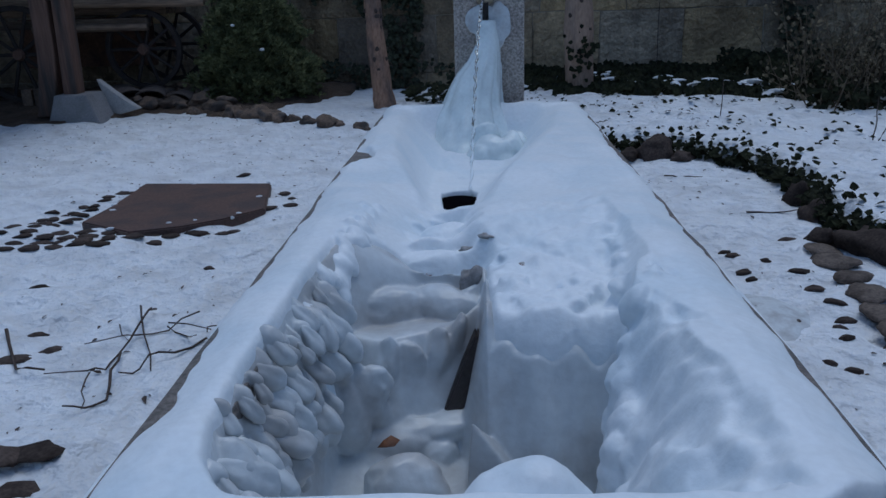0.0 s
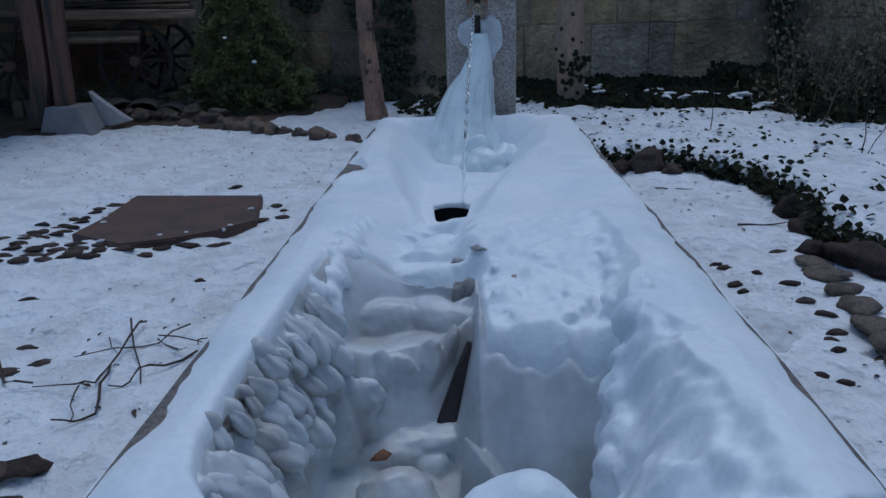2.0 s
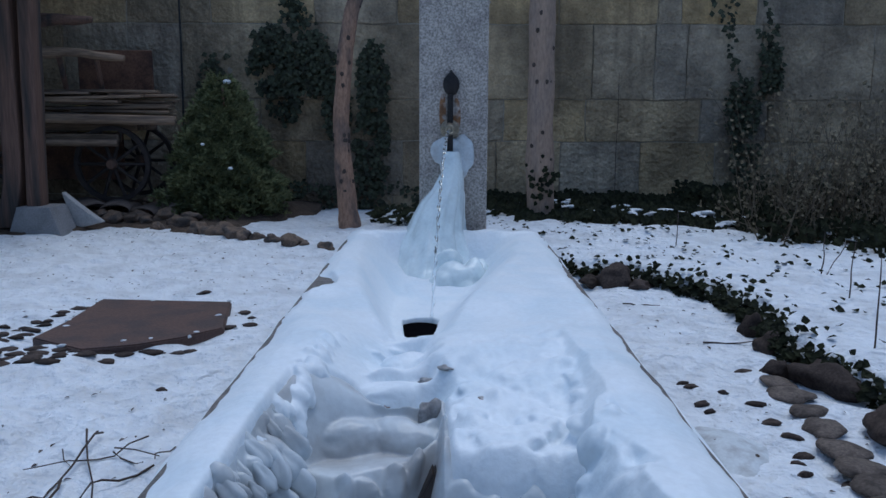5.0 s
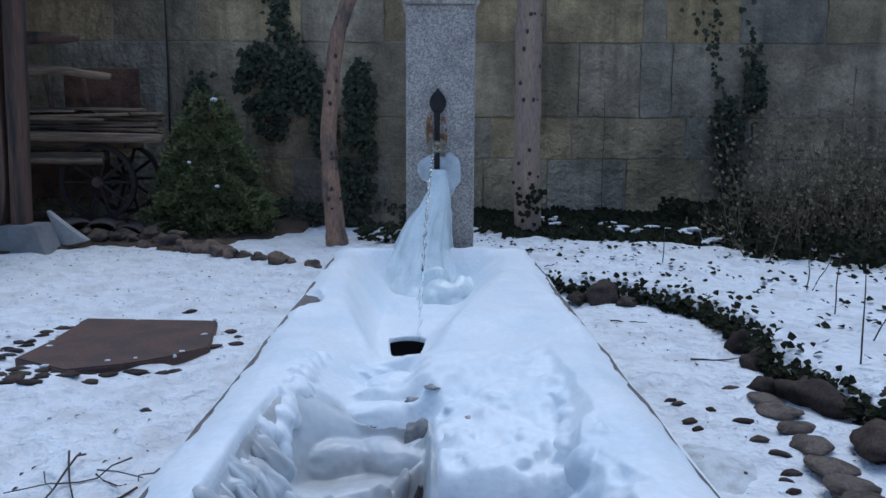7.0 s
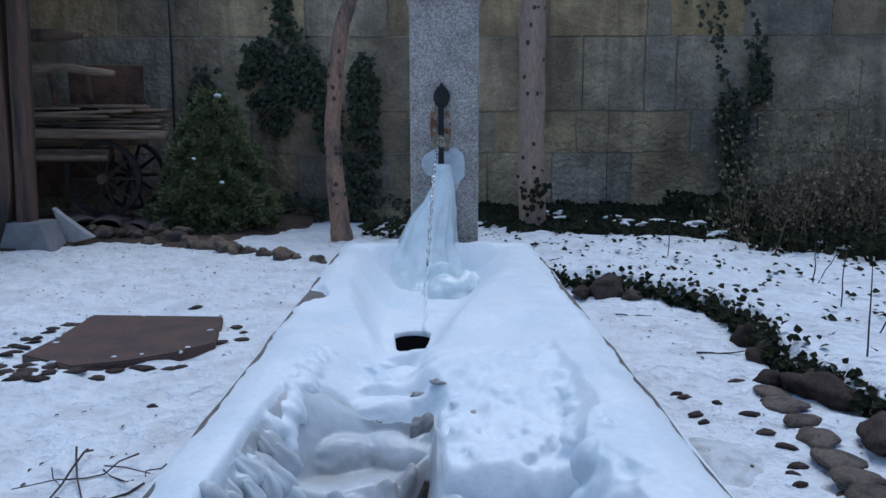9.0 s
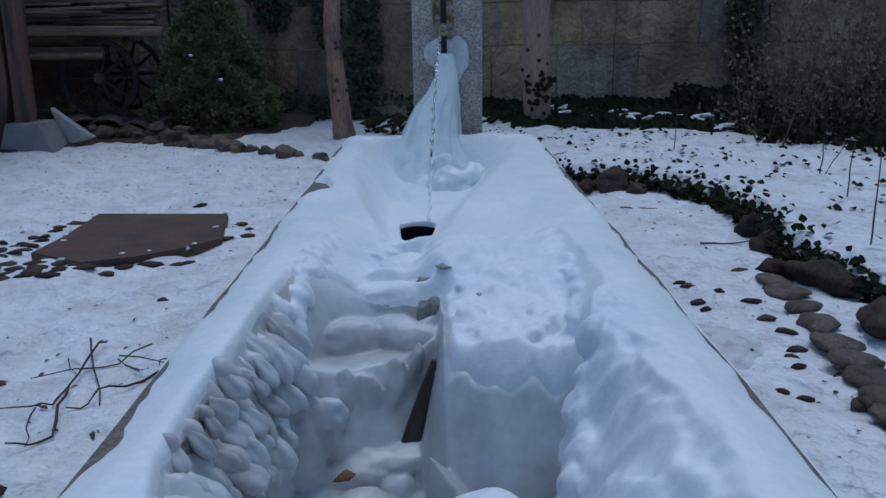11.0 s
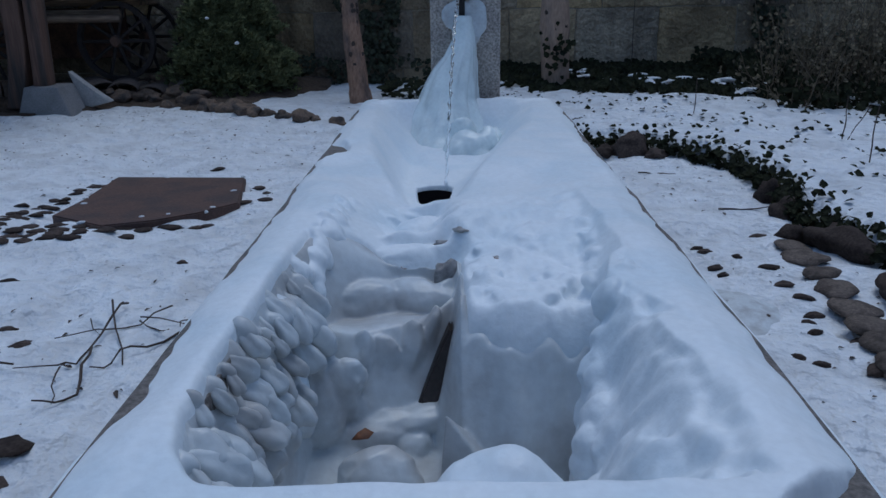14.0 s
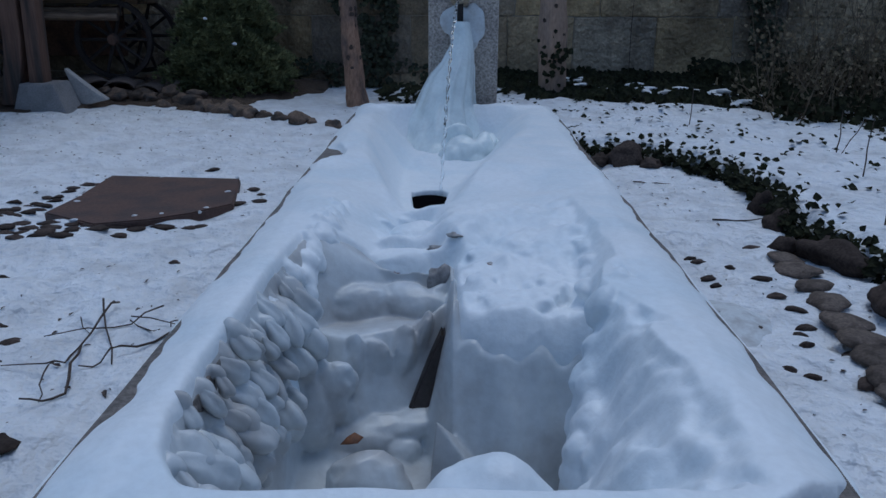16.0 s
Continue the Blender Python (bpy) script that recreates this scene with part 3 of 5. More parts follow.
def snow_cover():
    k = Lumps()
    k.shell(*field_shell(np.arange(-HW - 0.016, HW + 0.017, 0.005), np.arange(Y0 - 0.01, Y1 + 0.011, 0.005),
                         lambda x, y: np.maximum(ice_height(x, y) - 0.05 * icy(x, y), in_trough(x, y) + 0.008), in_trough))
    rng = random.Random(5)
    # scalloped lumps where that wall breaks off
    for i in range(26):
        y, sc = -0.08 + 0.75 * i / 25, rng.uniform(0.7, 1.3)
        e = float(right_edge(y))
        for drop in (0.03, 0.10):
            k.ball((e + 0.022 - 0.08 * drop + rng.uniform(-0.008, 0.008), y + rng.uniform(-0.01, 0.01), height_at(e + 0.025, y) - drop + rng.uniform(-0.02, 0.02)), (0.023 * sc, 0.025 * sc, 0.034 * sc), (0, 20, rng.uniform(-30, 30)))
    # small fluffy lumps along the broken front and on the field
    for i in range(70):
        x, y, sc = rng.uniform(0.04, 0.30), 0.61 + 0.30 * rng.random() ** 1.6, rng.uniform(0.5, 1.0)
        k.ball((x, y, height_at(x, y) - 0.012 * sc), (0.034 * sc, 0.026 * sc, 0.017 * sc), (rng.uniform(-25, 25), rng.uniform(-25, 25), rng.uniform(-90, 90)))
    # drips that hang from the far part of the left rim
    for i in range(46):
        y = 0.50 + 0.62 * i / 45
        x = float(left_edge(y)) + 0.016 + rng.uniform(-0.012, 0.022) + 0.01 * (y > 0.8)
        sc = rng.uniform(0.7, 1.25) * (1.15 - 0.5 * (y - 0.5))
        k.ball((x, y, height_at(x, y) - 0.010), (0.030 * sc, 0.017 * sc, 0.020 * sc), (rng.uniform(-12, 12), 48, -28 + rng.uniform(-15, 15)))
    # rounded tongues that flow in from the left rim
    for x, y, z, rx, ry, rz, turn in ((-0.27, 0.945, 0.520, 0.10, 0.055, 0.046, -38), (-0.11, 0.945, 0.515, 0.10, 0.050, 0.042, 24), (-0.20, 1.05, 0.530, 0.11, 0.045, 0.040, -20), (-0.09, 1.12, 0.535, 0.08, 0.04, 0.034, 26),
                                      (-0.23, 1.17, 0.548, 0.10, 0.038, 0.036, -22), (-0.13, 1.24, 0.535, 0.08, 0.034, 0.026, 14), (-0.23, 1.31, 0.552, 0.10, 0.03, 0.028, -14), (-0.30, 1.06, 0.56, 0.07, 0.05, 0.035, -40)):
        k.ball((x, y, z), (rx, ry, rz), (0, 8, turn))
    ob = k.fuse("snow_cover", CRUST, 0.0045, 5)
    bm = bmesh.new()
    bmesh.ops.create_icosphere(bm, subdivisions=4, radius=1)
    for q in bm.verts:
        q.co *= 1 + 0.16 * noise.noise(q.co * 1.2 + Vector((3, 1, 0))) + 0.05 * noise.noise(q.co * 4)
        q.co = Vector((0.045 + 0.082 * q.co.x * (1 - 0.25 * q.co.z), -0.065 + 0.05 * q.co.y, 0.575 + 0.069 * q.co.z))
    part("snow_mound", bm, CRUST, ob, smooth=True)
    return tagged(ob, "frozen snow crust lying thick on the trough rim", "snow")


def ice_mass():
    k = Lumps()
    k.shell(*field_shell(np.arange(-HW + 0.085, HW - 0.085, 0.005), np.arange(Y0 + 0.08, 1.5, 0.005),
                         lambda x, y: np.maximum(ice_height(x, y) - 0.025 * (1 - icy(x, y)), 0.14), lambda x, y: 0 * x + 0.12))
    rng = random.Random(8)
    # hanging drops down the left inner wall, standing clear of one another
    drops = []
    for row in range(5):
        y = -0.09 + 0.028 * (row % 2)
        while y < (0.70, 0.68, 0.62, 0.50, 0.36)[row]:
            sc = rng.uniform(0.65, 1.3) * (0.8, 1.05, 1.15, 1.0, 0.8)[row] * (1.0 - 0.25 * max(0, y - 0.3))
            x = float(left_edge(y)) + (0.020, 0.034, 0.046, 0.046, 0.040)[row] + rng.uniform(-0.010, 0.014)
            z = 0.585 - 0.050 * row + rng.uniform(-0.016, 0.016)
            drops.append(pose(x - 0.008 * (y < 0.4), y, z, rng.uniform(-18, 18), -40 + rng.uniform(-14, 14), rng.uniform(-40, 40)) @ Matrix.Diagonal((0.018 * sc, 0.0185 * sc, 0.042 * sc, 1)))
            k.ball((x - 0.018, y + 0.004, z + 0.018), (0.019 * sc, 0.016 * sc, 0.030 * sc), (0, -40, 0))
            y += rng.uniform(0.046, 0.070)
    # lumps heaped at the foot of that wall, in the near corner
    for i in range(12):
        sc = rng.uniform(0.7, 1.2)
        k.ball((-0.30 + 0.13 * i / 11, -0.065 + 0.03 * rng.random(), 0.55 - 0.03 * i / 11 + rng.uniform(-0.03, 0.02)), (0.022 * sc, 0.018 * sc, 0.03 * sc), (20, 0, rng.uniform(-40, 40)))
    # broad lobed plate in front of the curtain
    for c, r in (((-0.265, 0.58, 0.365), (0.066, 0.034, 0.085)), ((-0.285, 0.555, 0.33), (0.055, 0.034, 0.09)), ((-0.225, 0.585, 0.395), (0.038, 0.028, 0.045)), ((-0.222, 0.59, 0.325), (0.030, 0.026, 0.040)), ((-0.235, 0.60, 0.275), (0.032, 0.026, 0.035)),
                 ((-0.29, 0.56, 0.425), (0.026, 0.022, 0.032)), ((-0.315, 0.53, 0.39), (0.026, 0.022, 0.045)), ((-0.30, 0.48, 0.36), (0.024, 0.02, 0.04)), ((-0.325, 0.45, 0.36), (0.03, 0.022, 0.05))):
        k.ball(c, r)
    for c, r, turn in (((-0.20, 0.815, 0.462), (0.11, 0.055, 0.055), (0, 6, 12)), ((-0.09, 0.815, 0.468), (0.09, 0.05, 0.045), (0, 0, -10)), ((-0.25, 0.88, 0.50), (0.08, 0.05, 0.04), (0, 10, -30))):
        k.ball(c, r, turn)
    # curtain drapes below the first crest
    for x, y, z, w, tall, lean in ((-0.17, 0.655, 0.36, 0.05, 0.10, 6), (-0.115, 0.675, 0.37, 0.035, 0.11, 12), (-0.075, 0.70, 0.40, 0.022, 0.10, 16), (-0.20, 0.645, 0.38, 0.03, 0.09, 3)):
        k.ball((x, y, z), (w, 0.030, tall), (0, lean, -8))
    # ledges at the bottom of the pit
    for c, r, turn in (((-0.185, 0.59, 0.268), (0.125, 0.050, 0.045), (0, -5, 6)), ((-0.095, 0.60, 0.285), (0.085, 0.035, 0.032), (0, -10, 8)), ((-0.155, 0.44, 0.255), (0.085, 0.050, 0.068), (0, -4, 0)),
                       ((-0.27, 0.50, 0.215), (0.10, 0.08, 0.03), (0, 0, 20)), ((-0.10, 0.565, 0.245), (0.045, 0.03, 0.035), (0, -20, 20)), ((-0.035, 0.40, 0.235), (0.03, 0.03, 0.03), (0, 0, 0)), ((-0.06, 0.37, 0.225), (0.035, 0.03, 0.03), (0, 0, 0))):
        k.ball(c, r, turn)
    # leaning wedge of clear ice by the drain
    wedge = ((-0.030, 0.475, 0.375), (-0.05, 0.42, 0.16), (0.14, 0.40, 0.17), (0.13, 0.56, 0.18), (-0.045, 0.60, 0.18))
    k.shell(np.array(wedge), ((0, 1, 2), (0, 2, 3), (0, 3, 4), (0, 4, 1), (4, 3, 2, 1)))
    ob = k.fuse("ice_mass", ICE, 0.0038, 2)
    shapes = []
    for v in BALL_VARIANTS:
        taper = (1.0 - 0.34 * v[:, 2:3] + 0.16 * np.sin(3.0 * v[:, 0:1] + 4.0 * v[:, 1:2])) * [[1, 1, 0]] + [[0, 0, 1]]
        me = bpy.data.meshes.new("ice_drop")
        me.from_pydata((v * taper).tolist(), [], BALL_F.tolist())
        me.materials.append(ICE)
        me.polygons.foreach_set("use_smooth", [True] * len(me.polygons))
        shapes.append(me)
    for i, m in enumerate(drops):
        drop = new("ice_drop", shapes[i % len(shapes)])
        drop.parent, drop.matrix_basis = ob, m
    return tagged(ob, "grey translucent frozen cascade with lobed icicles inside the trough", "ice")


snow_cover()
ice_mass()

# dark stone panel just before the ice; its near-black stands in for the slot's shade
bm = bmesh.new()
outline = ((-0.135, 0.59, 0.20), (0.0, 0.59, 0.20), (0.012, 0.62, 0.33), (0.008, 0.655, 0.42), (-0.022, 0.665, 0.465), (-0.046, 0.655, 0.42), (-0.085, 0.62, 0.33))
near = [bm.verts.new((x, y - Y0, z)) for x, y, z in outline]
back = [bm.verts.new((x, 0.80 - Y0, z)) for x, y, z in outline]
bm.faces.new(near), bm.faces.new(back[::-1])
for i in range(len(near)):
    j = (i + 1) % len(near)
    bm.faces.new((near[i], back[i], back[j], near[j]))
bmesh.ops.recalc_face_normals(bm, faces=bm.faces[:])
bmesh.ops.bevel(bm, geom=bm.edges[:], offset=0.006, segments=2, affect="EDGES")
part("slot_shade_panel", bm, SLOT_SHADE_STONE, trough, "dark stone panel standing in for the shaded slot")

# water standing in the melted hole and in the drain
bm = bmesh.new()
bmesh.ops.create_circle(bm, cap_ends=True, segments=32, radius=0.1, matrix=Matrix.Translation((-0.085, 1.69, 0.455)) @ Matrix.Diagonal((1, 1.6, 1, 1)))
tagged(part("water_pool", bm, DARK_WATER), "dark open water in a melted hole of the ice", "water")
v, f = spindle(((0.03, 0), (0.034, 0.004), (0.034, 0.02), (0.026, 0.022), (0.022, 0.006)))
tagged(pydata("drain_fitting", [p + Vector((0.005, 0.40, 0.265)) for p in v], f, IRON, smooth=True), "black round drain fitting frozen into the ice", "drain")

# ---- pillar with spout ----
PX, PY = 0.034, 2.97
pillar = empty("fountain_pillar", (PX, PY, 0))
tagged(pillar, "square speckled granite fountain pillar with iron fittings", "pillar")
bm = box(bmesh.new(), (-0.163, 0, -0.1), (0.163, 0.30, 1.765), 0.012, 2)
part("shaft", bm, GRANITE, pillar)
bm = box(bmesh.new(), (-0.18, -0.02, 1.765), (0.18, 0.32, 1.80), 0.006, 2)
part("cap", bm, GRANITE, pillar)
bm = box(bmesh.new(), (-0.16, 0.0, 1.80), (0.16, 0.30, 2.0), 0.02, 2)
part("top_block", bm, GRANITE, pillar)

v, f = spindle(((0.012, -0.075), (0.03, -0.06), (0.041, -0.03), (0.043, -0.005), (0.036, 0.025), (0.022, 0.045), (0.010, 0.06), (0.003, 0.075)))
v = [Vector((p.x * 0.92, p.y * 0.45 - 0.012, p.z * 0.78 + 1.32)) + Vector((-0.012, 0, 0)) for p in v]
pydata("finial", v, f, IRON, pillar, "black iron teardrop finial", True)
bm = box(bmesh.new(), (-0.030, -0.032, 0.93), (-0.002, 0.004, 1.27), 0.005, 1)
part("guide_bar", bm, IRON, pillar)
for x0, w, z0, z1 in ((-0.052, 0.016, 1.10, 1.27), (0.012, 0.022, 1.08, 1.25)):
    bm = bmesh.new()
    bmesh.ops.create_circle(bm, cap_ends=True, segments=20, radius=1, matrix=pose(x0, -0.0035, (z0 + z1) / 2, 90) @ Matrix.Diagonal((w, (z1 - z0) / 2, 1, 1)))
    part("rust_stain", bm, RUST, pillar, "orange brown rust run")
v, f = spindle(((0.044, 0), (0.046, 0.012), (0.040, 0.022), (0.030, 0.028), (0.030, 0.05), (0.022, 0.058), (0.022, 0.10), (0.015, 0.104), (0.012, 0.09)))
rot = Euler((radians(90), 0, 0)).to_matrix()
v = [rot @ p + Vector((-0.018, 0, 1.105)) for p in v]
spout = pydata("spout", v, f, BRASS, pillar, "round brass spout with stepped flange", True)


# ---- frozen cone below the spout ----
def ice_cone():
    """A tall draped splash cone: flutes run down it, the left flank wider than the right."""
    levels, segs = 60, 72
    verts, faces = [], []
    for i in range(levels):
        s = i / (levels - 1)
        z = 0.40 + 0.60 * s
        lo = np.interp(z, (0.40, 0.47, 0.51, 0.58, 0.64, 0.70, 0.76, 0.82, 0.90, 1.0), (-0.28, -0.265, -0.245, -0.218, -0.185, -0.158, -0.125, -0.072, -0.028, -0.010))
        hi = np.interp(z, (0.40, 0.50, 0.58, 0.64, 0.82, 0.90, 1.0), (0.17, 0.15, 0.11, 0.092, 0.084, 0.078, 0.062))
        deep = np.interp(z, (0.40, 0.50, 0.60, 0.70, 0.82, 0.90, 1.0), (0.50, 0.38, 0.29, 0.22, 0.14, 0.08, 0.04))
        for k in range(segs):
            a = 2 * math.pi * k / segs
            flute = 1 + 0.13 * noise.noise(Vector((math.cos(a) * 3.4, math.sin(a) * 3.4, z * 1.6))) + 0.07 * noise.noise(Vector((math.cos(a) * 8, math.sin(a) * 8, z * 3))) + 0.05 * noise.noise(Vector((a * 2, z * 16, 4)))
            x = (lo + hi) / 2 + (hi - lo) / 2 * math.cos(a) * flute
            verts.append((x, 2.925 + (deep if math.sin(a) < 0 else 0.04) * math.sin(a) * flute, z))
    for i in range(levels - 1):
        faces += [(i * segs + k, i * segs + (k + 1) % segs, (i + 1) * segs + (k + 1) % segs, (i + 1) * segs + k) for k in range(segs)]
    faces += [tuple(range(segs))[::-1], tuple((levels - 1) * segs + k for k in range(segs))]
    k = Lumps()
    k.shell(np.array(verts), faces)
    # knobs of splash ice round the foot
    for c, r in (((0.045, 2.48, 0.485), (0.085, 0.07, 0.065)), ((0.12, 2.51, 0.50), (0.055, 0.06, 0.06)), ((0.0, 2.47, 0.46), (0.07, 0.07, 0.06)), ((0.155, 2.57, 0.49), (0.035, 0.05, 0.06)),
                 ((0.08, 2.45, 0.45), (0.06, 0.05, 0.04)), ((0.02, 2.58, 0.53), (0.06, 0.05, 0.06))):
        k.ball(c, r)
    ob = k.fuse("ice_cone", CLEAR_ICE, 0.006, 4)
    disc = Lumps()
    disc.ball((0.005, 2.962, 1.0), (0.078, 0.016, 0.072))
    disc.ball((0.085, 2.962, 0.99), (0.052, 0.016, 0.088))
    disc.ball((0.04, 2.955, 0.93), (0.07, 0.018, 0.08))
    d = disc.fuse("ice_disc", FROST, 0.005, 3)
    d.parent = ob
    return tagged(ob, "pale turquoise frozen splash cone grown up under the spout", "ice")


ice_cone()
fine = []
for i in range(90):
    d = i / 89
    fine.append(Vector((0.012 - 0.06 * d + 0.0025 * math.sin(i * 1.3), 2.86 - 1.02 * d, 1.10 - 0.04 * d - 0.62 * d * d)))
v, f = tube(fine, [0.0045 * (1 + 0.5 * math.sin(i * 1.9)) for i in range(len(fine))], 8)
tagged(pydata("water_jet", v, f, WATER, smooth=True), "thin clear jet of running water", "water")

# ---- shed at the side of the wall: added unseen roof, floor, post ----
# roof lies out of view, placed low and forward to block sky light
roof = empty("shade_roof", (-6.2, 7.4, 2.62))
tagged(roof, "unseen boarded lean-to roof that keeps the old cart dark", "roof", kind="structure")
for i in range(15):
    part("roof_board", box(bmesh.new(), (-2.8, -2.6 + i * 0.30, -0.08 + 0.035 * i), (2.35, -2.315 + i * 0.30, -0.04 + 0.035 * i), 0.004, 1), TILE_ROOF, roof)
part("eaves_beam", box(bmesh.new(), (-2.8, -0.64, -0.08), (2.35, -0.46, 0.12), 0.01, 1), POSTWOOD, roof)
# unseen side wall, added to close off the dark cart bay
tagged(part("added_wall_west", box(bmesh.new(), (-8.9, 3.0, -0.3), (-8.5, 9.5, 4.2)), PLASTER), "unseen plain rendered wall added to close the yard", "wall", kind="structure")

SOIL_EDGE = ((-9, 6.55), (-4.6, 6.62), (-3.9, 6.75), (-3.55, 7.35), (-3.1, 7.25), (-2.6, 7.0), (-2.25, 7.0), (-2.0, 7.6), (-1.6, 8.3))


def soil_height(x, y):
    e = np.interp(x, [p[0] for p in SOIL_EDGE], [p[1] for p in SOIL_EDGE])
    d = y - e + 0.12 * vnoise(x, y, 4, 81)
    return ground_height(x, y) + np.where(d > 0, 0.02 + 0.10 * smooth01(d / 0.8), -0.05 + 0.0 * d) + 0.05 * vnoise(x, y, 3, 82) * smooth01(d / 0.5) + 0.02 * vnoise(x, y, 9, 83)


ax, ay = np.arange(-7.5, -1.5, 0.05), np.arange(6.3, 9.0, 0.05)
v, f = field_shell(ax, ay, soil_height, lambda x, y: 0 * x - 0.3)
tagged(pydata("shed_floor", v.tolist(), f.tolist(), SOIL, smooth=True), "bare brown soil under the shed roof", "ground", kind="structure")


def soil_z(x, y):
    return max(ground_z(x, y), float(soil_height(np.array([x]), np.array([y]))[0]))


post = empty("timber_post", (-4.13, 6.9, 0))
tagged(post, "weathered brown timber post on a concrete foot", "post")
for x0, x1, lean, label in ((-0.20, -0.02, 0.02, ""), (0.0, 0.14, 0.07, "")):
    bm = box(bmesh.new(), (x0, -0.08, 0.05), (x1, 0.10, 2.75), 0.02, 2)
    bmesh.ops.subdivide_edges(bm, edges=[e for e in bm.edges if e.calc_length() > 1], cuts=12)
    for q in bm.verts:
        q.co.x += lean * (q.co.z / 2.0) - 0.10 * max(0, 1 - q.co.z / 0.6) * (x0 < -0.1) + 0.012 * noise.noise(q.co * 2)
    part("timber", bm, POSTWOOD, post)
bm = box(bmesh.new(), (-0.06, -0.16, -0.05), (0.28, 0.2, 0.27), 0.025, 2)
for q in bm.verts:
    if q.co.z < 0.1:
        q.co.x += 0.10 * math.copysign(1, q.co.x - 0.1)
part("concrete_foot", bm, CONCRETE, post, "pale concrete foot")

bm = bmesh.new()
pts = [(-0.12, 0, 0.36), (0.0, -0.03, -0.02), (0.28, 0, 0.05), (0.12, 0.02, 0.16)]
fr = [bm.verts.new((p[0], -0.03, p[2])) for p in pts]
bk = [bm.verts.new((p[0] + 0.02, 0.04, p[2])) for p in pts]
bm.faces.new(fr), bm.faces.new(bk[::-1])
for i in range(4):
    bm.faces.new((fr[i], bk[i], bk[(i + 1) % 4], fr[(i + 1) % 4]))
bmesh.ops.bevel(bm, geom=bm.edges[:], offset=0.008, segments=2, affect="EDGES")
ob = part("stone_shard", bm, PALESTONE, None)
ob.location = (-3.80, 7.15, soil_z(-3.8, 7.15) - 0.02)
tagged(ob, "pale pointed shard of cut stone stuck in the soil", "stone")

# ---- old cart loaded with boards ----
CX, CY = -3.9, 8.15
cart = empty("farm_cart", (CX, CY, 0))
tagged(cart, "old dark wooden hay cart stored under the roof", "cart")


def wheel(parent, x, y, z, r):
    segs = 28
    prof = ((r, -0.03), (r, 0.03), (r - 0.05, 0.03), (r - 0.05, -0.03))
    vs = [Vector((x + a * math.cos(2 * math.pi * k / segs), y + b, z + a * math.sin(2 * math.pi * k / segs))) for a, b in prof for k in range(segs)]
    fs = [(i * segs + k, i * segs + (k + 1) % segs, ((i + 1) % 4) * segs + (k + 1) % segs, ((i + 1) % 4) * segs + k) for i in range(4) for k in range(segs)]
    rim = pydata("wheel", vs, fs, WHEELWOOD, parent)
    for k in range(10):
        a = 2 * math.pi * k / 10
        vs, fs = tube([(x, y, z), (x + (r - 0.04) * math.cos(a), y, z + (r - 0.04) * math.sin(a))], [0.022, 0.017], 6)
        pydata("spoke", vs, fs, WHEELWOOD, rim)
    vs, fs = spindle(((0.05, -0.06), (0.065, -0.03), (0.065, 0.03), (0.05, 0.07)), 12)
    pydata("hub", [Vector((x + p.x, y + p.z, z + p.y)) for p in vs], fs, POSTWOOD, rim)


wheel(cart, 0.22, -0.30, 0.62, 0.42)
wheel(cart, -0.95, -0.70, 0.62, 0.50)
wheel(cart, 0.22, 0.5, 0.62, 0.42)
part("cart_bed", box(bmesh.new(), (-1.6, -0.15, 0.98), (0.45, 0.5, 1.06), 0.01, 1), OLDWOOD, cart)
part("axle_beam", box(bmesh.new(), (-1.5, -0.36, 0.86), (0.32, -0.24, 0.95), 0.012, 1), OLDWOOD, cart)
part("side_panel", box(bmesh.new(), (-0.42, 0.42, 1.35), (0.45, 0.46, 1.90), 0.006, 1), REDWOOD, cart, "reddish brown board panel")
part("lower_panel", box(bmesh.new(), (-1.5, 0.3, 0.4), (0.1, 0.34, 0.95), 0.006, 1), REDWOOD, cart, "reddish brown board panel")
vs, fs = tube(bend((-0.85, -0.3, 1.86), (0.42, -0.3, 1.76), 8, 0.07, 2), [0.045, 0.04, 0.055, 0.06, 0.045, 0.045, 0.04, 0.04, 0.03], 8, 0.3)
pydata("ladder_rail", vs, fs, OLDWOOD, cart, smooth=True)
for x in (-0.3, 0.1):
    vs, fs = tube([(x, -0.28, 1.8), (x - 0.05, 0.0, 1.3)], [0.03, 0.03], 6)
    pydata("upright", vs, fs, POSTWOOD, cart)
vs, fs = tube(bend((-0.9, -0.35, 2.12), (0.12, -0.35, 2.16), 6, 0.05, 5), [0.07, 0.06, 0.075, 0.06, 0.055, 0.05, 0.03], 8, 0.5)
pydata("draw_hook_beam", vs, fs, POSTWOOD, cart, smooth=True)
rng = random.Random(21)
plank = None
for i in range(26):
    L = rng.uniform(0.8, 1.7)
    x0 = rng.uniform(-1.4, 0.7 - 0.45 * L)
    z = 1.09 + 0.037 * (i // 3) + rng.uniform(-0.008, 0.008)
    y = -0.28 + 0.13 * (i % 3) + rng.uniform(-0.03, 0.03)
    x1 = min(x0 + L, 0.88)
    ob = part("plank", box(bmesh.new(), (x0, -0.06, -0.014), (x1, 0.06, 0.016), 0.005, 1), OLDWOOD)
    ob.matrix_basis = pose(CX, CY + y, z + 0.03, rng.uniform(-6, 6), rng.uniform(-1.5, 1.5), rng.uniform(-2, 2))
    tagged(ob, "grey weathered plank stacked on the cart", "plank", "planks on the cart")
vs, fs = tube(bend((-1.5, -0.42, 1.14), (0.98, -0.42, 1.10), 8, 0.03, 7), [0.05] * 8 + [0.045], 8, 0.15)
ob = pydata("long_pole", vs, fs, OLDWOOD, smooth=True)
ob.location = (CX, CY, 0)
tagged(ob, "long weathered pole lying on the cart", "pole")
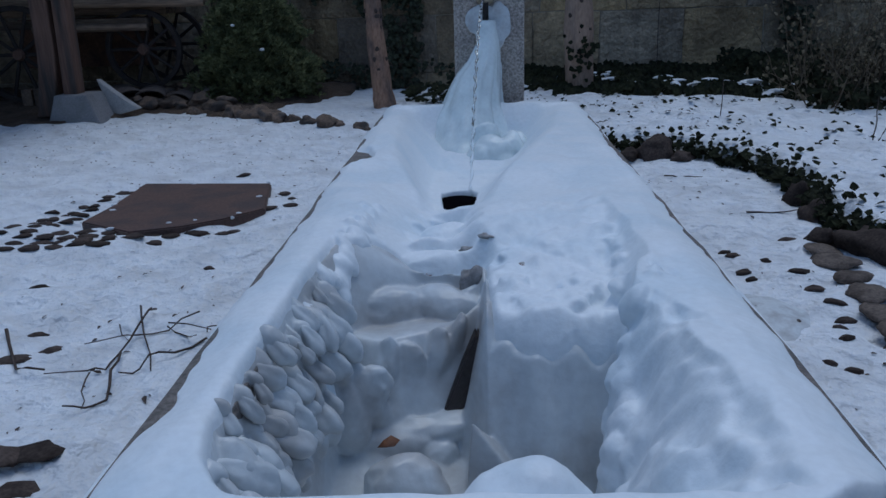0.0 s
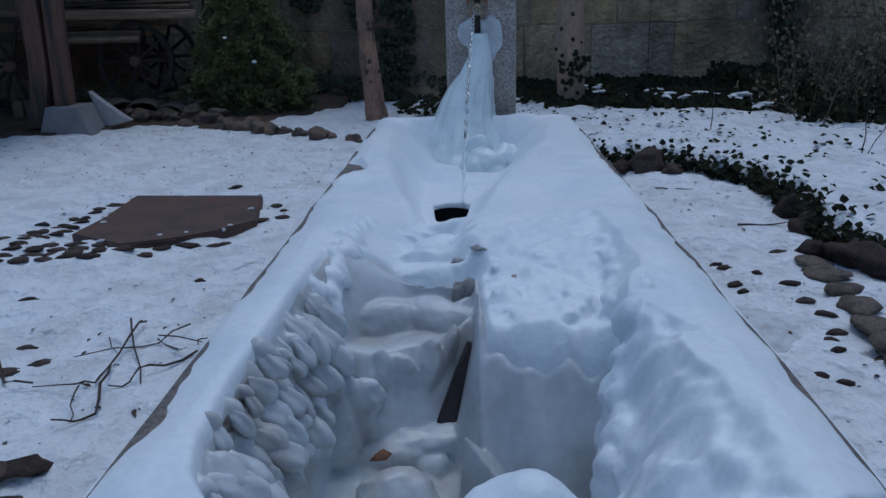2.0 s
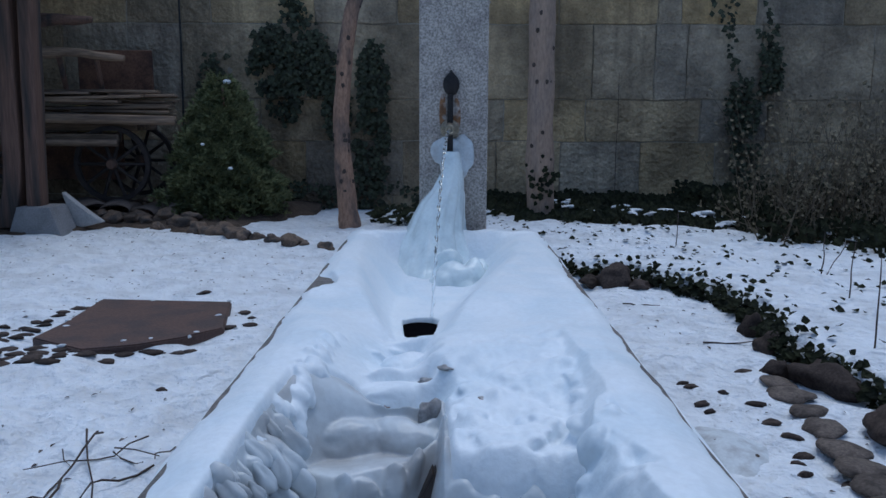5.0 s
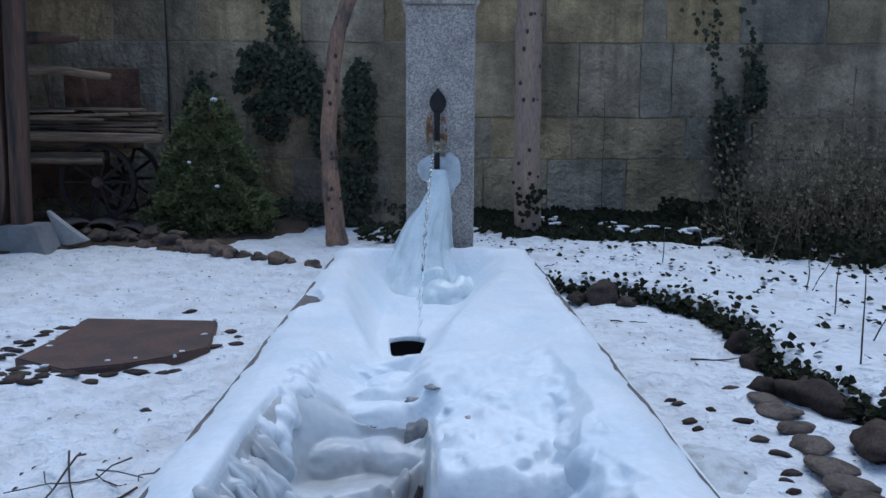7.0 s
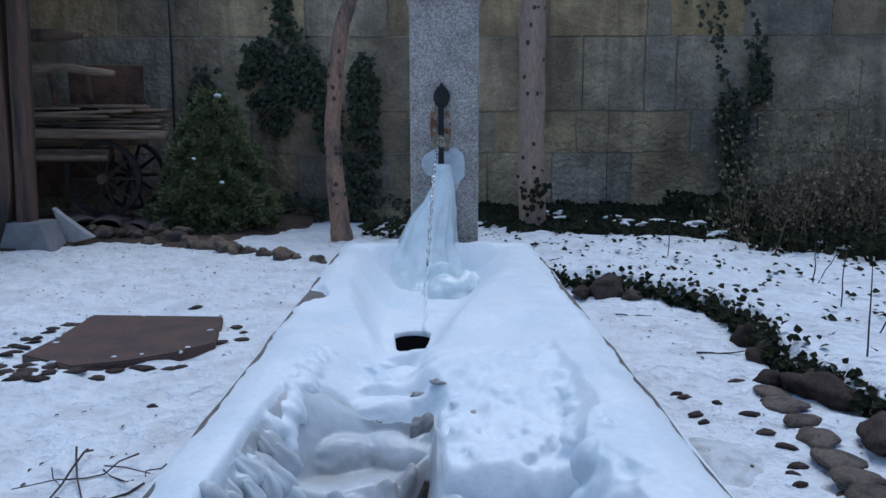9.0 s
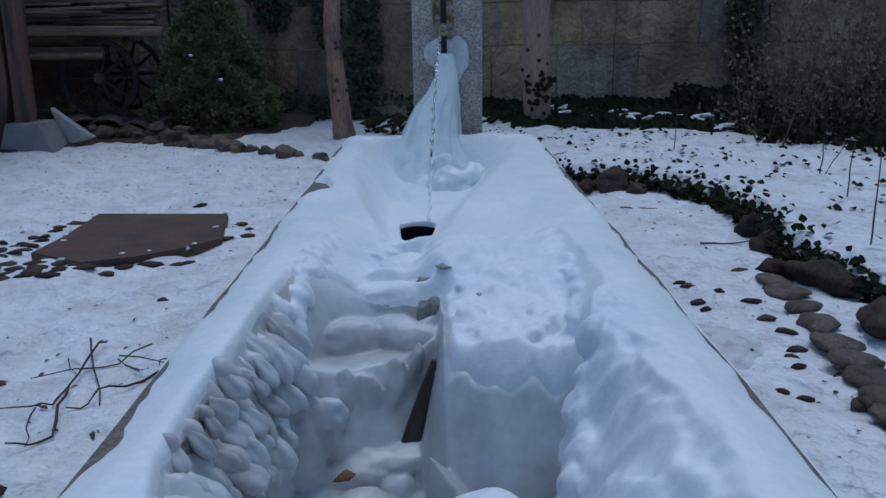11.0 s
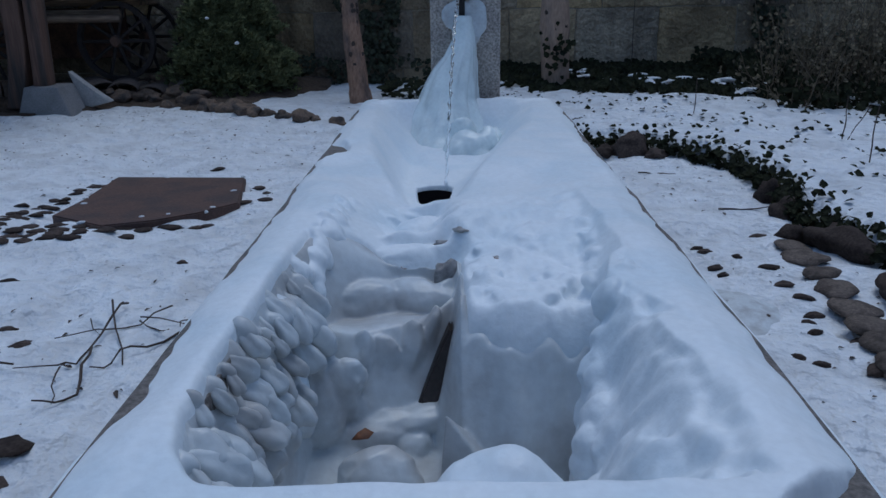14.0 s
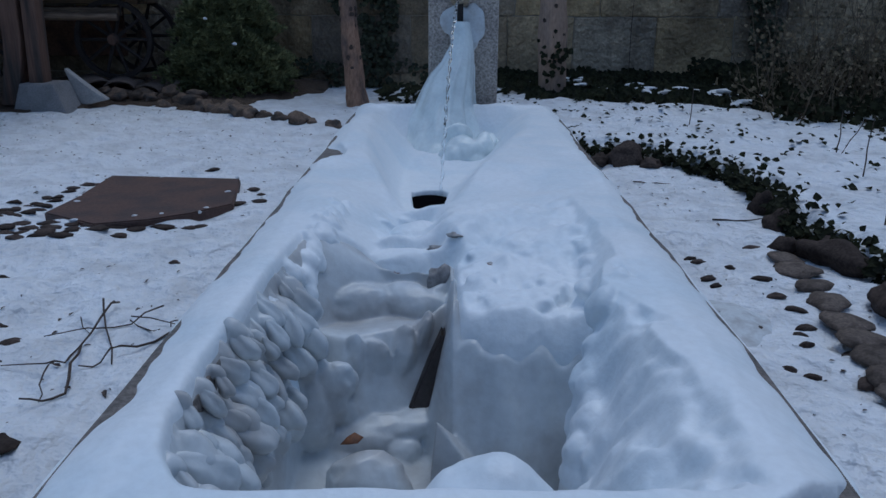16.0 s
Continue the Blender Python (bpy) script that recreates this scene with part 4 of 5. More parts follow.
vs, fs = tube(bend((-0.9, -0.45, 0.86), (0.35, -0.45, 0.86), 5, 0.02, 9), [0.04] * 6, 8, 0.15)
ob = pydata("short_pole", vs, fs, OLDWOOD, smooth=True)
ob.location = (CX, CY, 0)
tagged(ob, "short grey pole hanging under the cart", "pole")

# curved roof tiles and rubble in front of the cart
for i, (x, y, rz) in enumerate(((-3.62, 7.75, 12), (-3.30, 7.85, -8), (-2.98, 7.9, 20), (-3.9, 7.7, 40))):
    n = 10
    vs = [Vector((0.16 * math.cos(math.pi * k / n), w, 0.085 * math.sin(math.pi * k / n) + h)) for h in (0, 0.016) for w in (-0.2, 0.2) for k in range(n + 1)]
    m = n + 1
    fs = []
    for k in range(n):
        fs += [(k, k + 1, m + k + 1, m + k), (2 * m + k, 3 * m + k, 3 * m + k + 1, 2 * m + k + 1), (k, 2 * m + k, 2 * m + k + 1, k + 1), (m + k, m + k + 1, 3 * m + k + 1, 3 * m + k)]
    fs += [(0, m, 3 * m, 2 * m), (n, 2 * m + n, 3 * m + n, m + n)]
    ob = pydata("roof_tile", vs, fs, TERRACOTTA, smooth=True)
    ob.matrix_basis = pose(x, y, soil_z(x, y) + 0.005, 4, -3, rz)
    tagged(ob, "weathered curved roof tile lying on the soil", "roof tile", "roof tiles by the cart")

# ---- rocks ----
def rock(x, y, sx, sy, sz, seed, z=None, label="rounded brown field stone edging the yard", group="edging stones", mat=None, name="stone", sink=0.3, rough=0.62):
    me = stone_mesh(name, seed, sx, sy, sz, 3, rough)
    me.materials.append(mat or ROCK)
    ob = new(name, me)
    ob.matrix_basis = pose(x, y, (soil_z(x, y) if z is None else z) + sz * (1 - 2 * sink), 0, 0, seed * 47 % 360)
    return tagged(ob, label, "stone", group)


for i, (x, y, r) in enumerate(((-2.78, 7.3, 0.13), (-2.5, 7.0, 0.11), (-2.36, 6.9, 0.10), (-2.2, 6.8, 0.13), (-2.06, 6.68, 0.11), (-1.92, 6.55, 0.085), (-1.78, 6.5, 0.075),
                               (-1.62, 6.39, 0.07), (-1.40, 6.22, 0.10), (-1.28, 6.18, 0.05), (-1.07, 6.03, 0.07), (-3.02, 7.55, 0.13), (-3.2, 7.45, 0.09), (-2.95, 7.15, 0.07))):
    rock(x, y, r * 1.05, r * 0.85, r * 0.62, i + 1, sink=0.34)
rng = random.Random(31)
for i in range(26):
    x, y = rng.uniform(-3.7, -2.7), rng.uniform(7.4, 8.4)
    r = rng.uniform(0.04, 0.10)
    rock(x, y, r * 1.2, r, r * 0.7, 40 + i, label="small brown rubble stone on the bare soil", group="rubble by the cart", sink=0.2)
for i, x in enumerate((-4.75, -4.62, -4.48)):
    bm = box(bmesh.new(), (-0.055, -0.05, 0), (0.055, 0.05, 0.17), 0.01, 2)
    ob = part("block", bm, PALESTONE if i == 2 else ROCK)
    ob.location = (x, 7.3, soil_z(x, 7.3) - 0.01)
    tagged(ob, "small cut stone block beside the post", "stone", "blocks beside the post")

for i, (x, y, sx, sy, sz) in enumerate(((1.17, 4.58, 0.12, 0.09, 0.10), (1.34, 4.47, 0.085, 0.06, 0.04), (1.02, 4.62, 0.11, 0.06, 0.04), (1.67, 2.48, 0.16, 0.11, 0.07), (1.66, 1.90, 0.11, 0.13, 0.08),
                                        (1.9, 2.3, 0.13, 0.1, 0.1), (1.60, 2.95, 0.07, 0.06, 0.07), (1.66, 3.3, 0.08, 0.06, 0.08), (1.50, 2.62, 0.06, 0.05, 0.05), (1.78, 1.55, 0.12, 0.1, 0.09))):
    rock(x, y, sx, sy, sz, 80 + i, 0.0, "dark brown boulder holding the edge of the planted bed", "stones of the bed", PEBBLE, sink=0.26)
for i, (x, y) in enumerate(((1.464, 2.50), (1.463, 2.35), (1.452, 2.16), (1.433, 1.99), (1.407, 1.80), (1.395, 1.65), (1.367, 1.52), (1.35, 1.38), (1.33, 1.24))):
    rock(x, y, 0.062 + 0.015 * abs(math.sin(i * 1.7)), 0.085 + 0.015 * abs(math.cos(i * 2.3)), 0.022, 100 + i, 0.0, "flat brown edging stone sunk in the snow", "edging stones of the bed", EDGE_STONE, sink=0.2, rough=0.3)

# ---- slab in the yard ----
corners = ((-2.19, 4.06), (-1.35, 4.0), (-1.23, 3.39), (-1.4, 3.19), (-1.58, 3.06), (-1.83, 2.97), (-2.18, 3.17), (-2.16, 3.49))
bm = bmesh.new()
top = [bm.verts.new((x, y, 0.004)) for x, y in corners]
low = [bm.verts.new((x, y, -0.06)) for x, y in corners]
bm.faces.new(top[::-1]), bm.faces.new(low)
for i in range(len(top)):
    bm.faces.new((top[i], top[(i + 1) % len(top)], low[(i + 1) % len(top)], low[i]))
bmesh.ops.recalc_face_normals(bm, faces=bm.faces[:])
bmesh.ops.bevel(bm, geom=bm.edges[:], offset=0.008, segments=2, affect="EDGES")
tagged(part("stone_slab", bm, SLAB), "reddish brown flat stone slab let into the yard", "slab")

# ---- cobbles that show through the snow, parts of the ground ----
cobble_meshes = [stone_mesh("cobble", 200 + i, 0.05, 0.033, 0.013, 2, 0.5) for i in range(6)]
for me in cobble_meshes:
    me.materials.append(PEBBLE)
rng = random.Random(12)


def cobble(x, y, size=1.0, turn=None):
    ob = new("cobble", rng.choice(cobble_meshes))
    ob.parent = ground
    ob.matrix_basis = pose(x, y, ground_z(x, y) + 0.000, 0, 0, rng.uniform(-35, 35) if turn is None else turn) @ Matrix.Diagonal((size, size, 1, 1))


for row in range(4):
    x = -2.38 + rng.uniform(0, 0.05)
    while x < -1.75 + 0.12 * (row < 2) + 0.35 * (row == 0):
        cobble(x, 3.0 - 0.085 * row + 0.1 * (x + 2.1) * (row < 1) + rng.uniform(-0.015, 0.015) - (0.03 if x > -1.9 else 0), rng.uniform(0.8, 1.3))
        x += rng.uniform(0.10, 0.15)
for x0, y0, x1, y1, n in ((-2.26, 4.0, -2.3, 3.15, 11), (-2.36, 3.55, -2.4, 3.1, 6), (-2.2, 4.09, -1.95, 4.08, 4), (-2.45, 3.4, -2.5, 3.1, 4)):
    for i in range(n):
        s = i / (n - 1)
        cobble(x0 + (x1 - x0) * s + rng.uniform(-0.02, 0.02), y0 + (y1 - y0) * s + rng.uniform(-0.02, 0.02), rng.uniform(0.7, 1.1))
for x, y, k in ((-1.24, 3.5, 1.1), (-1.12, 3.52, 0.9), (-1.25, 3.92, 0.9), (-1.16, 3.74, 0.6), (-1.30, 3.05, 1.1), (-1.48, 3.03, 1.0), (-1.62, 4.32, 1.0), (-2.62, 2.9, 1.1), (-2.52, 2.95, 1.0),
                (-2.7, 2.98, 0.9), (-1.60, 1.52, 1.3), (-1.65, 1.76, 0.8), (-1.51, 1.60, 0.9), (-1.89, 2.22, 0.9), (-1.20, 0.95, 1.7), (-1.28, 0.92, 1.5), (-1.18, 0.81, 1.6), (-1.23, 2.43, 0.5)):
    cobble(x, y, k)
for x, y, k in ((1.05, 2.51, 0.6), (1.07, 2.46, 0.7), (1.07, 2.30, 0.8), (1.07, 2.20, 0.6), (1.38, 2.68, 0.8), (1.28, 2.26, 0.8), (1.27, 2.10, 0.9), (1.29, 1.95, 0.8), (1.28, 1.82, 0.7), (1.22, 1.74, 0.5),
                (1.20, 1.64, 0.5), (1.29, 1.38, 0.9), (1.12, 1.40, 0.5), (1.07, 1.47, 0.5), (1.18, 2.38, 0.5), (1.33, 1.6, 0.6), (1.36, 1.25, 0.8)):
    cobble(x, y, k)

# ---- dead branch on the snow ----
branch = []
for i, (r, line) in enumerate(((0.007, ((-1.27, 1.94), (-1.25, 1.75), (-1.26, 1.57), (-1.25, 1.45), (-1.28, 1.41), (-1.43, 1.42))), (0.007, ((-1.32, 1.91), (-1.21, 1.69), (-1.08, 1.43))),
                               (0.006, ((-1.07, 1.85), (-1.16, 1.77), (-1.26, 1.71), (-1.30, 1.67), (-1.42, 1.65))), (0.006, ((-1.16, 1.77), (-1.06, 1.68), (-0.99, 1.61))),
                               (0.008, ((-0.96, 1.63), (-1.05, 1.54), (-1.11, 1.48), (-1.12, 1.44), (-1.19, 1.43))), (0.005, ((-0.95, 1.81), (-0.97, 1.70), (-0.97, 1.64))),
                               (0.009, ((-1.24, 1.56), (-1.19, 1.39), (-1.14, 1.23), (-1.19, 1.19), (-1.23, 1.16))), (0.005, ((-1.28, 1.41), (-1.24, 1.29), (-1.20, 1.20))),
                               (0.005, ((-1.16, 1.77), (-0.98, 1.72))), (0.004, ((-1.34, 1.77), (-1.29, 1.71))), (0.01, ((-1.75, 1.75), (-1.55, 1.45), (-1.42, 1.40))))):
    pts = []
    for (xa, ya), (xb, yb) in zip(line, line[1:]):
        pts += [Vector((xa + (xb - xa) * s, ya + (yb - ya) * s, 0)) for s in (0, 0.5)]
    pts.append(Vector((*line[-1], 0)))
    for k, p in enumerate(pts):
        p.z = ground_z(p.x, p.y) + 0.022 + 0.018 * math.sin(k + i)
        p.x += 0.006 * math.sin(k * 2.3 + i)
    branch.append(tube(pts, [0.55 * r * (1.1 - 0.6 * k / len(pts)) for k in range(len(pts))], 6, 0.4, i))
tagged(pydata("dead_branch", *merge(branch), TWIG, smooth=True), "thin dark forked dead branch lying on snow", "branch")

# ice patch beside the trough, a thin sheet that follows the ground
vs, fs, n = [(1.04, 1.87, ground_z(1.04, 1.87) + 0.006)], [], 40
for ring in range(1, 7):
    for k in range(n):
        a = 2 * math.pi * k / n
        q = ring / 6 * (1 + 0.13 * math.sin(3 * a + 1) + 0.05 * math.sin(7 * a))
        x, y = 1.04 + 0.135 * q * math.cos(a), 1.87 + 0.21 * q * math.sin(a)
        vs.append((x, y, ground_z(x, y) + (0.006 if ring < 6 else -0.012)))
fs += [(0, 1 + k, 1 + (k + 1) % n) for k in range(n)]
fs += [(1 + g * n + k, 1 + (g + 1) * n + k, 1 + (g + 1) * n + (k + 1) % n, 1 + g * n + (k + 1) % n) for g in range(5) for k in range(n)]
tagged(pydata("ice_patch", vs, fs, FROST, smooth=True), "flat grey frozen puddle beside the trough", "ice")

# ---- leaves lying on the ice, stone frozen in ----
for i, (x, y, z, size, rz) in enumerate(((-0.124, 0.909, 0.585, 0.035, 40), (0.153, 0.856, 0.603, 0.045, 20), (-0.165, 0.47, 0.335, 0.04, -50), (0.075, 0.80, 0.60, 0.022, 70))):
    vs, fs = leaves([((0, 0, 0), (0, 0, 1), size)], random.Random(i), 0.6)
    vs = vs + [p - Vector((0, 0, 0.0015)) for p in vs]
    n = len(vs) // 2
    ring = (0, 1, 2, 3, 4, 5)
    fs = list(fs) + [tuple(k + n for k in q[::-1]) for q in fs] + [(ring[k], ring[(k + 1) % 6], ring[(k + 1) % 6] + n, ring[k] + n) for k in range(6)]
    ob = pydata("dead_leaf", vs, fs, DEADLEAF, smooth=True)
    z = float(ice_height(np.array([x]), np.array([y]))[0]) if i != 2 else z
    ob.matrix_basis = pose(x, y, z + 0.006, 15, 25, rz)
    tagged(ob, "curled rust brown dead leaf frozen to the ice", "leaf", "leaves on the ice")
# one frozen stone, then three flat pieces standing in for dark stains
for x, y, z, sx, sy, sz, seed in ((-0.03, 0.845, 0.53, 0.030, 0.022, 0.036, 150), (-0.03, 0.985, 0.577, 0.022, 0.03, 0.006, 151), (0.005, 0.95, 0.578, 0.015, 0.02, 0.006, 154), (0.075, 0.815, 0.588, 0.014, 0.016, 0.006, 152)):
    z = float(ice_height(np.array([x]), np.array([y]))[0]) + (-0.010 if seed == 150 else -0.005)
    rock(x, y, sx, sy, sz, seed, z, "grey brown stone or dark stain frozen into the ice", "stones in the ice", STONE_AND_STAIN, sink=0.5)

# ---- trees ----
def tree(name, trunk, radii, mat, label, seed):
    base = Vector(trunk[0])
    root = empty(name, base)
    tagged(root, label, "tree")
    pts, rad = [], []
    for (a, b), (r0, r1) in zip(zip(trunk, trunk[1:]), zip(radii, radii[1:])):
        for k in range(6):
            s = k / 6
            pts.append(Vector(a).lerp(Vector(b), s) - base)
            rad.append(r0 + (r1 - r0) * s)
    vs, fs = tube(pts, rad, 16, 0.22, seed)
    pydata("trunk", vs, fs, mat, root, smooth=True)
    rg = random.Random(seed)
    for k in range(10):
        s = pts[-1 - rg.randrange(8)]
        d = Vector((rg.uniform(-1, 1), rg.uniform(-1, 1), rg.uniform(0.5, 1.2))) * rg.uniform(0.5, 1.1)
        line = bend(s, s + d, 5, 0.15, k)
        g = [tube(line, [0.03 * (1 - 0.8 * i / 5) for i in range(6)], 6, 0.2, k)]
        for j in range(6):
            q = line[rg.randrange(2, 6)]
            g.append(tube(bend(q, q + Vector((rg.uniform(-1, 1), rg.uniform(-1, 1), rg.uniform(0, 0.8))) * 0.4, 4, 0.08, j), [0.007, 0.006, 0.005, 0.004, 0.002], 5))
        pydata("limb", *merge(g), mat, root, smooth=True)
    for k in range(24):
        i = rg.randrange(8, len(pts) - 4)
        a = rg.uniform(3.5, 6.0)
        p = pts[i] + Vector((math.cos(a), math.sin(a), 0)) * rad[i] * 0.95
        me = stone_mesh("bark_knot", seed * 10 + k, 0.02, 0.012, 0.025, 2)
        me.materials.append(TWIG)
        ob = new("bark_knot", me)
        ob.parent, ob.location = root, p
    return root


tree_l = tree("tree", [(-1.0, 7.35, -0.05), (-1.03, 7.35, 0.18), (-1.075, 7.36, 0.8), (-1.088, 7.36, 1.12), (-1.03, 7.36, 1.8), (-0.965, 7.36, 2.19), (-0.845, 7.36, 2.52), (-0.72, 7.4, 3.2), (-0.7, 7.4, 4.2)],
              [0.13, 0.10, 0.085, 0.082, 0.08, 0.075, 0.07, 0.06, 0.03], BARK, "slender leaning brown tree trunk standing in snow", 3)
tree_r = tree("tree", [(0.99, 7.3, -0.05), (0.98, 7.3, 0.2), (0.96, 7.3, 1.0), (0.955, 7.3, 2.0), (0.95, 7.3, 3.0), (0.95, 7.3, 4.4)],
              [0.16, 0.145, 0.135, 0.13, 0.12, 0.08], PALE_BARK, "straight pale knotty tree trunk with some ivy", 4)
rg = random.Random(77)
rows = [((rg.gauss(-0.03, 0.06), -0.15 + rg.uniform(-0.02, 0.02), rg.gauss(0.55, 0.12)), (rg.uniform(-0.6, 0.6), -1, rg.uniform(-0.2, 0.8)), rg.uniform(0.04, 0.07)) for _ in range(45)]
pydata("trunk_ivy", *leaves(rows, rg), IVY, tree_r, "dark ivy leaves on the bark")

# ---- dwarf conifer ----
conifer = empty("dwarf_conifer", (-2.52, 8.1, 0.0))
tagged(conifer, "dense dark green dwarf conifer against the wall", "conifer")
vs, fs = tube([(0, 0, 0), (0, 0, 0.8), (0.02, 0, 1.5)], [0.06, 0.04, 0.01], 8)
pydata("trunk", vs, fs, BARK, conifer)
rg = random.Random(9)
verts, faces = [], []
for i in range(7500):
    z = 0.05 + 1.58 * (1 - math.sqrt(rg.random())) ** 0.9
    z = min(z, 1.62)
    env = 0.72 * (1 - (z / 1.72) ** 1.5) ** 0.8
    a = rg.uniform(0, 2 * math.pi)
    clump = 0.86 + 0.42 * noise.noise(Vector((math.cos(a) * 3.2, math.sin(a) * 3.2, z * 6)))
    r = env * clump * rg.uniform(0.72, 1.05)
    c = Vector((r * math.cos(a), r * math.sin(a) * 0.9, z))
    d = Vector((math.cos(a), math.sin(a), rg.uniform(0.1, 1.0))).normalized()
    for k in range(7):
        dd = (d + Vector((rg.uniform(-0.8, 0.8), rg.uniform(-0.8, 0.8), rg.uniform(-0.6, 0.6)))).normalized()
        w = dd.orthogonal().normalized() * 0.007
        L = rg.uniform(0.035, 0.075)
        o = len(verts)
        verts += [c - w, c + w, c + dd * L * 0.6 + w * 0.9, c + dd * L, c + dd * L * 0.6 - w * 0.9]
        faces.append((o, o + 1, o + 2, o + 3, o + 4))
pydata("foliage", verts, faces, NEEDLES, conifer)
core = stone_mesh("inner_foliage", 5, 0.36, 0.32, 0.62, 3, 0.3)
for q in core.vertices:
    q.co.x *= 1 - 0.45 * max(-1, min(1, q.co.z / 0.75))
    q.co.y *= 1 - 0.45 * max(-1, min(1, q.co.z / 0.75))
core.materials.append(NEEDLES)
ob = new("inner_foliage", core)
ob.parent, ob.location = conifer, (0, 0, 0.66)

# ---- ivy on the wall ----
def wall_ivy(label, blobs, seed, strands=()):
    rg = random.Random(seed)
    rows = []
    for x, z, rx, rz, n in blobs:
        for _ in range(n):
            a, q = rg.uniform(0, 6.28), math.sqrt(rg.random())
            px, pz = x + rx * q * math.cos(a), z + rz * q * math.sin(a)
            if noise.noise(Vector((px * 4, pz * 4, seed))) > 0.28 or pz < 0:
                continue
            rows.append(((px, WALL_Y - rg.uniform(0.02, 0.16), pz), (rg.uniform(-0.7, 0.7), -1, rg.uniform(-0.2, 0.9)), rg.uniform(0.04, 0.075)))
    for xa, za, xb, zb, w, n in strands:
        for i in range(n):
            s = i / n
            rows.append(((xa + (xb - xa) * s + rg.gauss(0, w) + 0.06 * math.sin(s * 9), WALL_Y - rg.uniform(0.02, 0.09), za + (zb - za) * s + rg.gauss(0, w)),
                         (rg.uniform(-0.7, 0.7), -1, rg.uniform(-0.2, 0.8)), rg.uniform(0.045, 0.085)))
    ob = pydata("climbing_ivy", *leaves(rows, rg), WALL_IVY)
    return tagged(ob, label, "ivy", kind="stuff")


wall_ivy("dark evergreen ivy climbing the stone wall", ((-2.87, 1.5, 0.16, 0.32, 260), (-2.12, 1.80, 0.30, 0.42, 1000), (-1.98, 1.40, 0.2, 0.35, 360), (-1.62, 1.75, 0.22, 0.36, 480),
         (-1.35, 1.25, 0.16, 0.4, 300), (-0.90, 1.55, 0.18, 0.48, 620), (-0.92, 0.75, 0.22, 0.6, 620), (-0.6, 0.12, 0.7, 0.2, 260), (-1.8, 0.15, 0.5, 0.2, 200)), 1,
         ((-2.0, 2.9, -1.62, 1.9, 0.07, 260), (-1.6, 2.0, -1.3, 1.1, 0.08, 120), (-2.9, 1.9, -2.8, 1.3, 0.05, 30)))
wall_ivy("dark withered ivy strands on the stone wall", ((3.62, 1.25, 0.2, 0.4, 260), (3.95, 1.65, 0.13, 0.38, 200), (3.7, 0.7, 0.2, 0.5, 240), (2.2, 0.02, 1.7, 0.18, 130), (4.6, 0.2, 1.2, 0.35, 500)), 2,
         ((3.3, 2.9, 3.6, 1.3, 0.03, 50), (3.85, 2.3, 3.95, 1.7, 0.05, 40), (3.75, 2.9, 3.85, 2.3, 0.02, 16), (3.1, 2.65, 3.4, 2.2, 0.03, 14)))

# ---- bare shrub against the wall ----
shrub = empty("garden_shrub", (3.32, 6.25, 0.1))
tagged(shrub, "bare brown twiggy shrub with a few dry leaves", "shrub")
rg = random.Random(15)
groups, rows = [], []
for i in range(240):
    a = rg.uniform(0, 6.28)
    p0 = Vector((rg.uniform(-0.6, 1.5), rg.uniform(-0.55, 0.5), 0))
    p1 = p0 + Vector((math.cos(a) * rg.uniform(0.2, 0.7), math.sin(a) * 0.3, rg.uniform(0.3, 1.3)))
    line = bend(p0, p1, 6, 0.12, i)
    groups.append(tube(line, [0.006 * (1.1 - k / 7) for k in range(7)], 5, 0, i))
    for j in range(12):
        q = line[rg.randrange(1, 7)] + Vector((rg.gauss(0, 0.06), rg.gauss(0, 0.06), rg.gauss(0, 0.06)))
        rows.append((q, (rg.uniform(-1, 1), -1, rg.uniform(-0.5, 1)), rg.uniform(0.025, 0.05)))
for g in groups:
    pydata("stem", *g, SHRUB_TWIG, shrub, smooth=True)
pydata("dry_foliage", *leaves(rows, rg, 0.8), DRYLEAF, shrub)

# ---- ivy and ground cover of the planted bed ----
rg = random.Random(25)
rows = []
for (x0, y0), (x1, y1) in zip(BED[2:-2], BED[3:-1]):
    n = int(480 * math.hypot(x1 - x0, y1 - y0))
    for i in range(n):
        s = rg.random()
        off = abs(rg.gauss(0, 0.05)) * (0.6 + 0.9 * abs(noise.noise(Vector((x0 * 3 + s * 4, y0 * 3, 2)))))
        nx_, ny_ = (y0 - y1), (x1 - x0)
        ln = math.hypot(nx_, ny_)
        x, y = x0 + (x1 - x0) * s + nx_ / ln * (off - 0.03), y0 + (y1 - y0) * s + ny_ / ln * (off - 0.03)
        rows.append(((x, y, ground_z(x, y) + rg.uniform(0.005, 0.07)), (rg.uniform(-0.8, 0.4), rg.uniform(-1.0, 0.2), rg.uniform(0.3, 1)), rg.uniform(0.022, 0.048)))
tagged(pydata("edging_ivy", *leaves(rows, rg), IVY), "dark green ivy hanging over the edge of the bed", "ivy", kind="stuff")
rows = []
while len(rows) < 1500:
    x, y = rg.uniform(0.4, 6), rg.uniform(1.2, 8.9)
    d = lookup(LOOK_D, x, y)
    far = smooth01(np.array((y - 6.0) / 2.5))
    if d < 0.02 or noise.noise(Vector((x * 2.2, y * 2.2, 3))) < 0.0 - 0.5 * far - 0.35 * math.exp(-d / 0.3):
        continue
    rows.append(((x, y, ground_z(x, y) + rg.uniform(0.0, 0.03 + 0.05 * far)), (rg.uniform(-0.5, 0.5), rg.uniform(-0.8, 0.3), 1), rg.uniform(0.02, 0.055)))
tagged(pydata("ground_cover", *leaves(rows, rg), IVY), "dark ground cover leaves poking out of snow", "ground cover", kind="stuff")
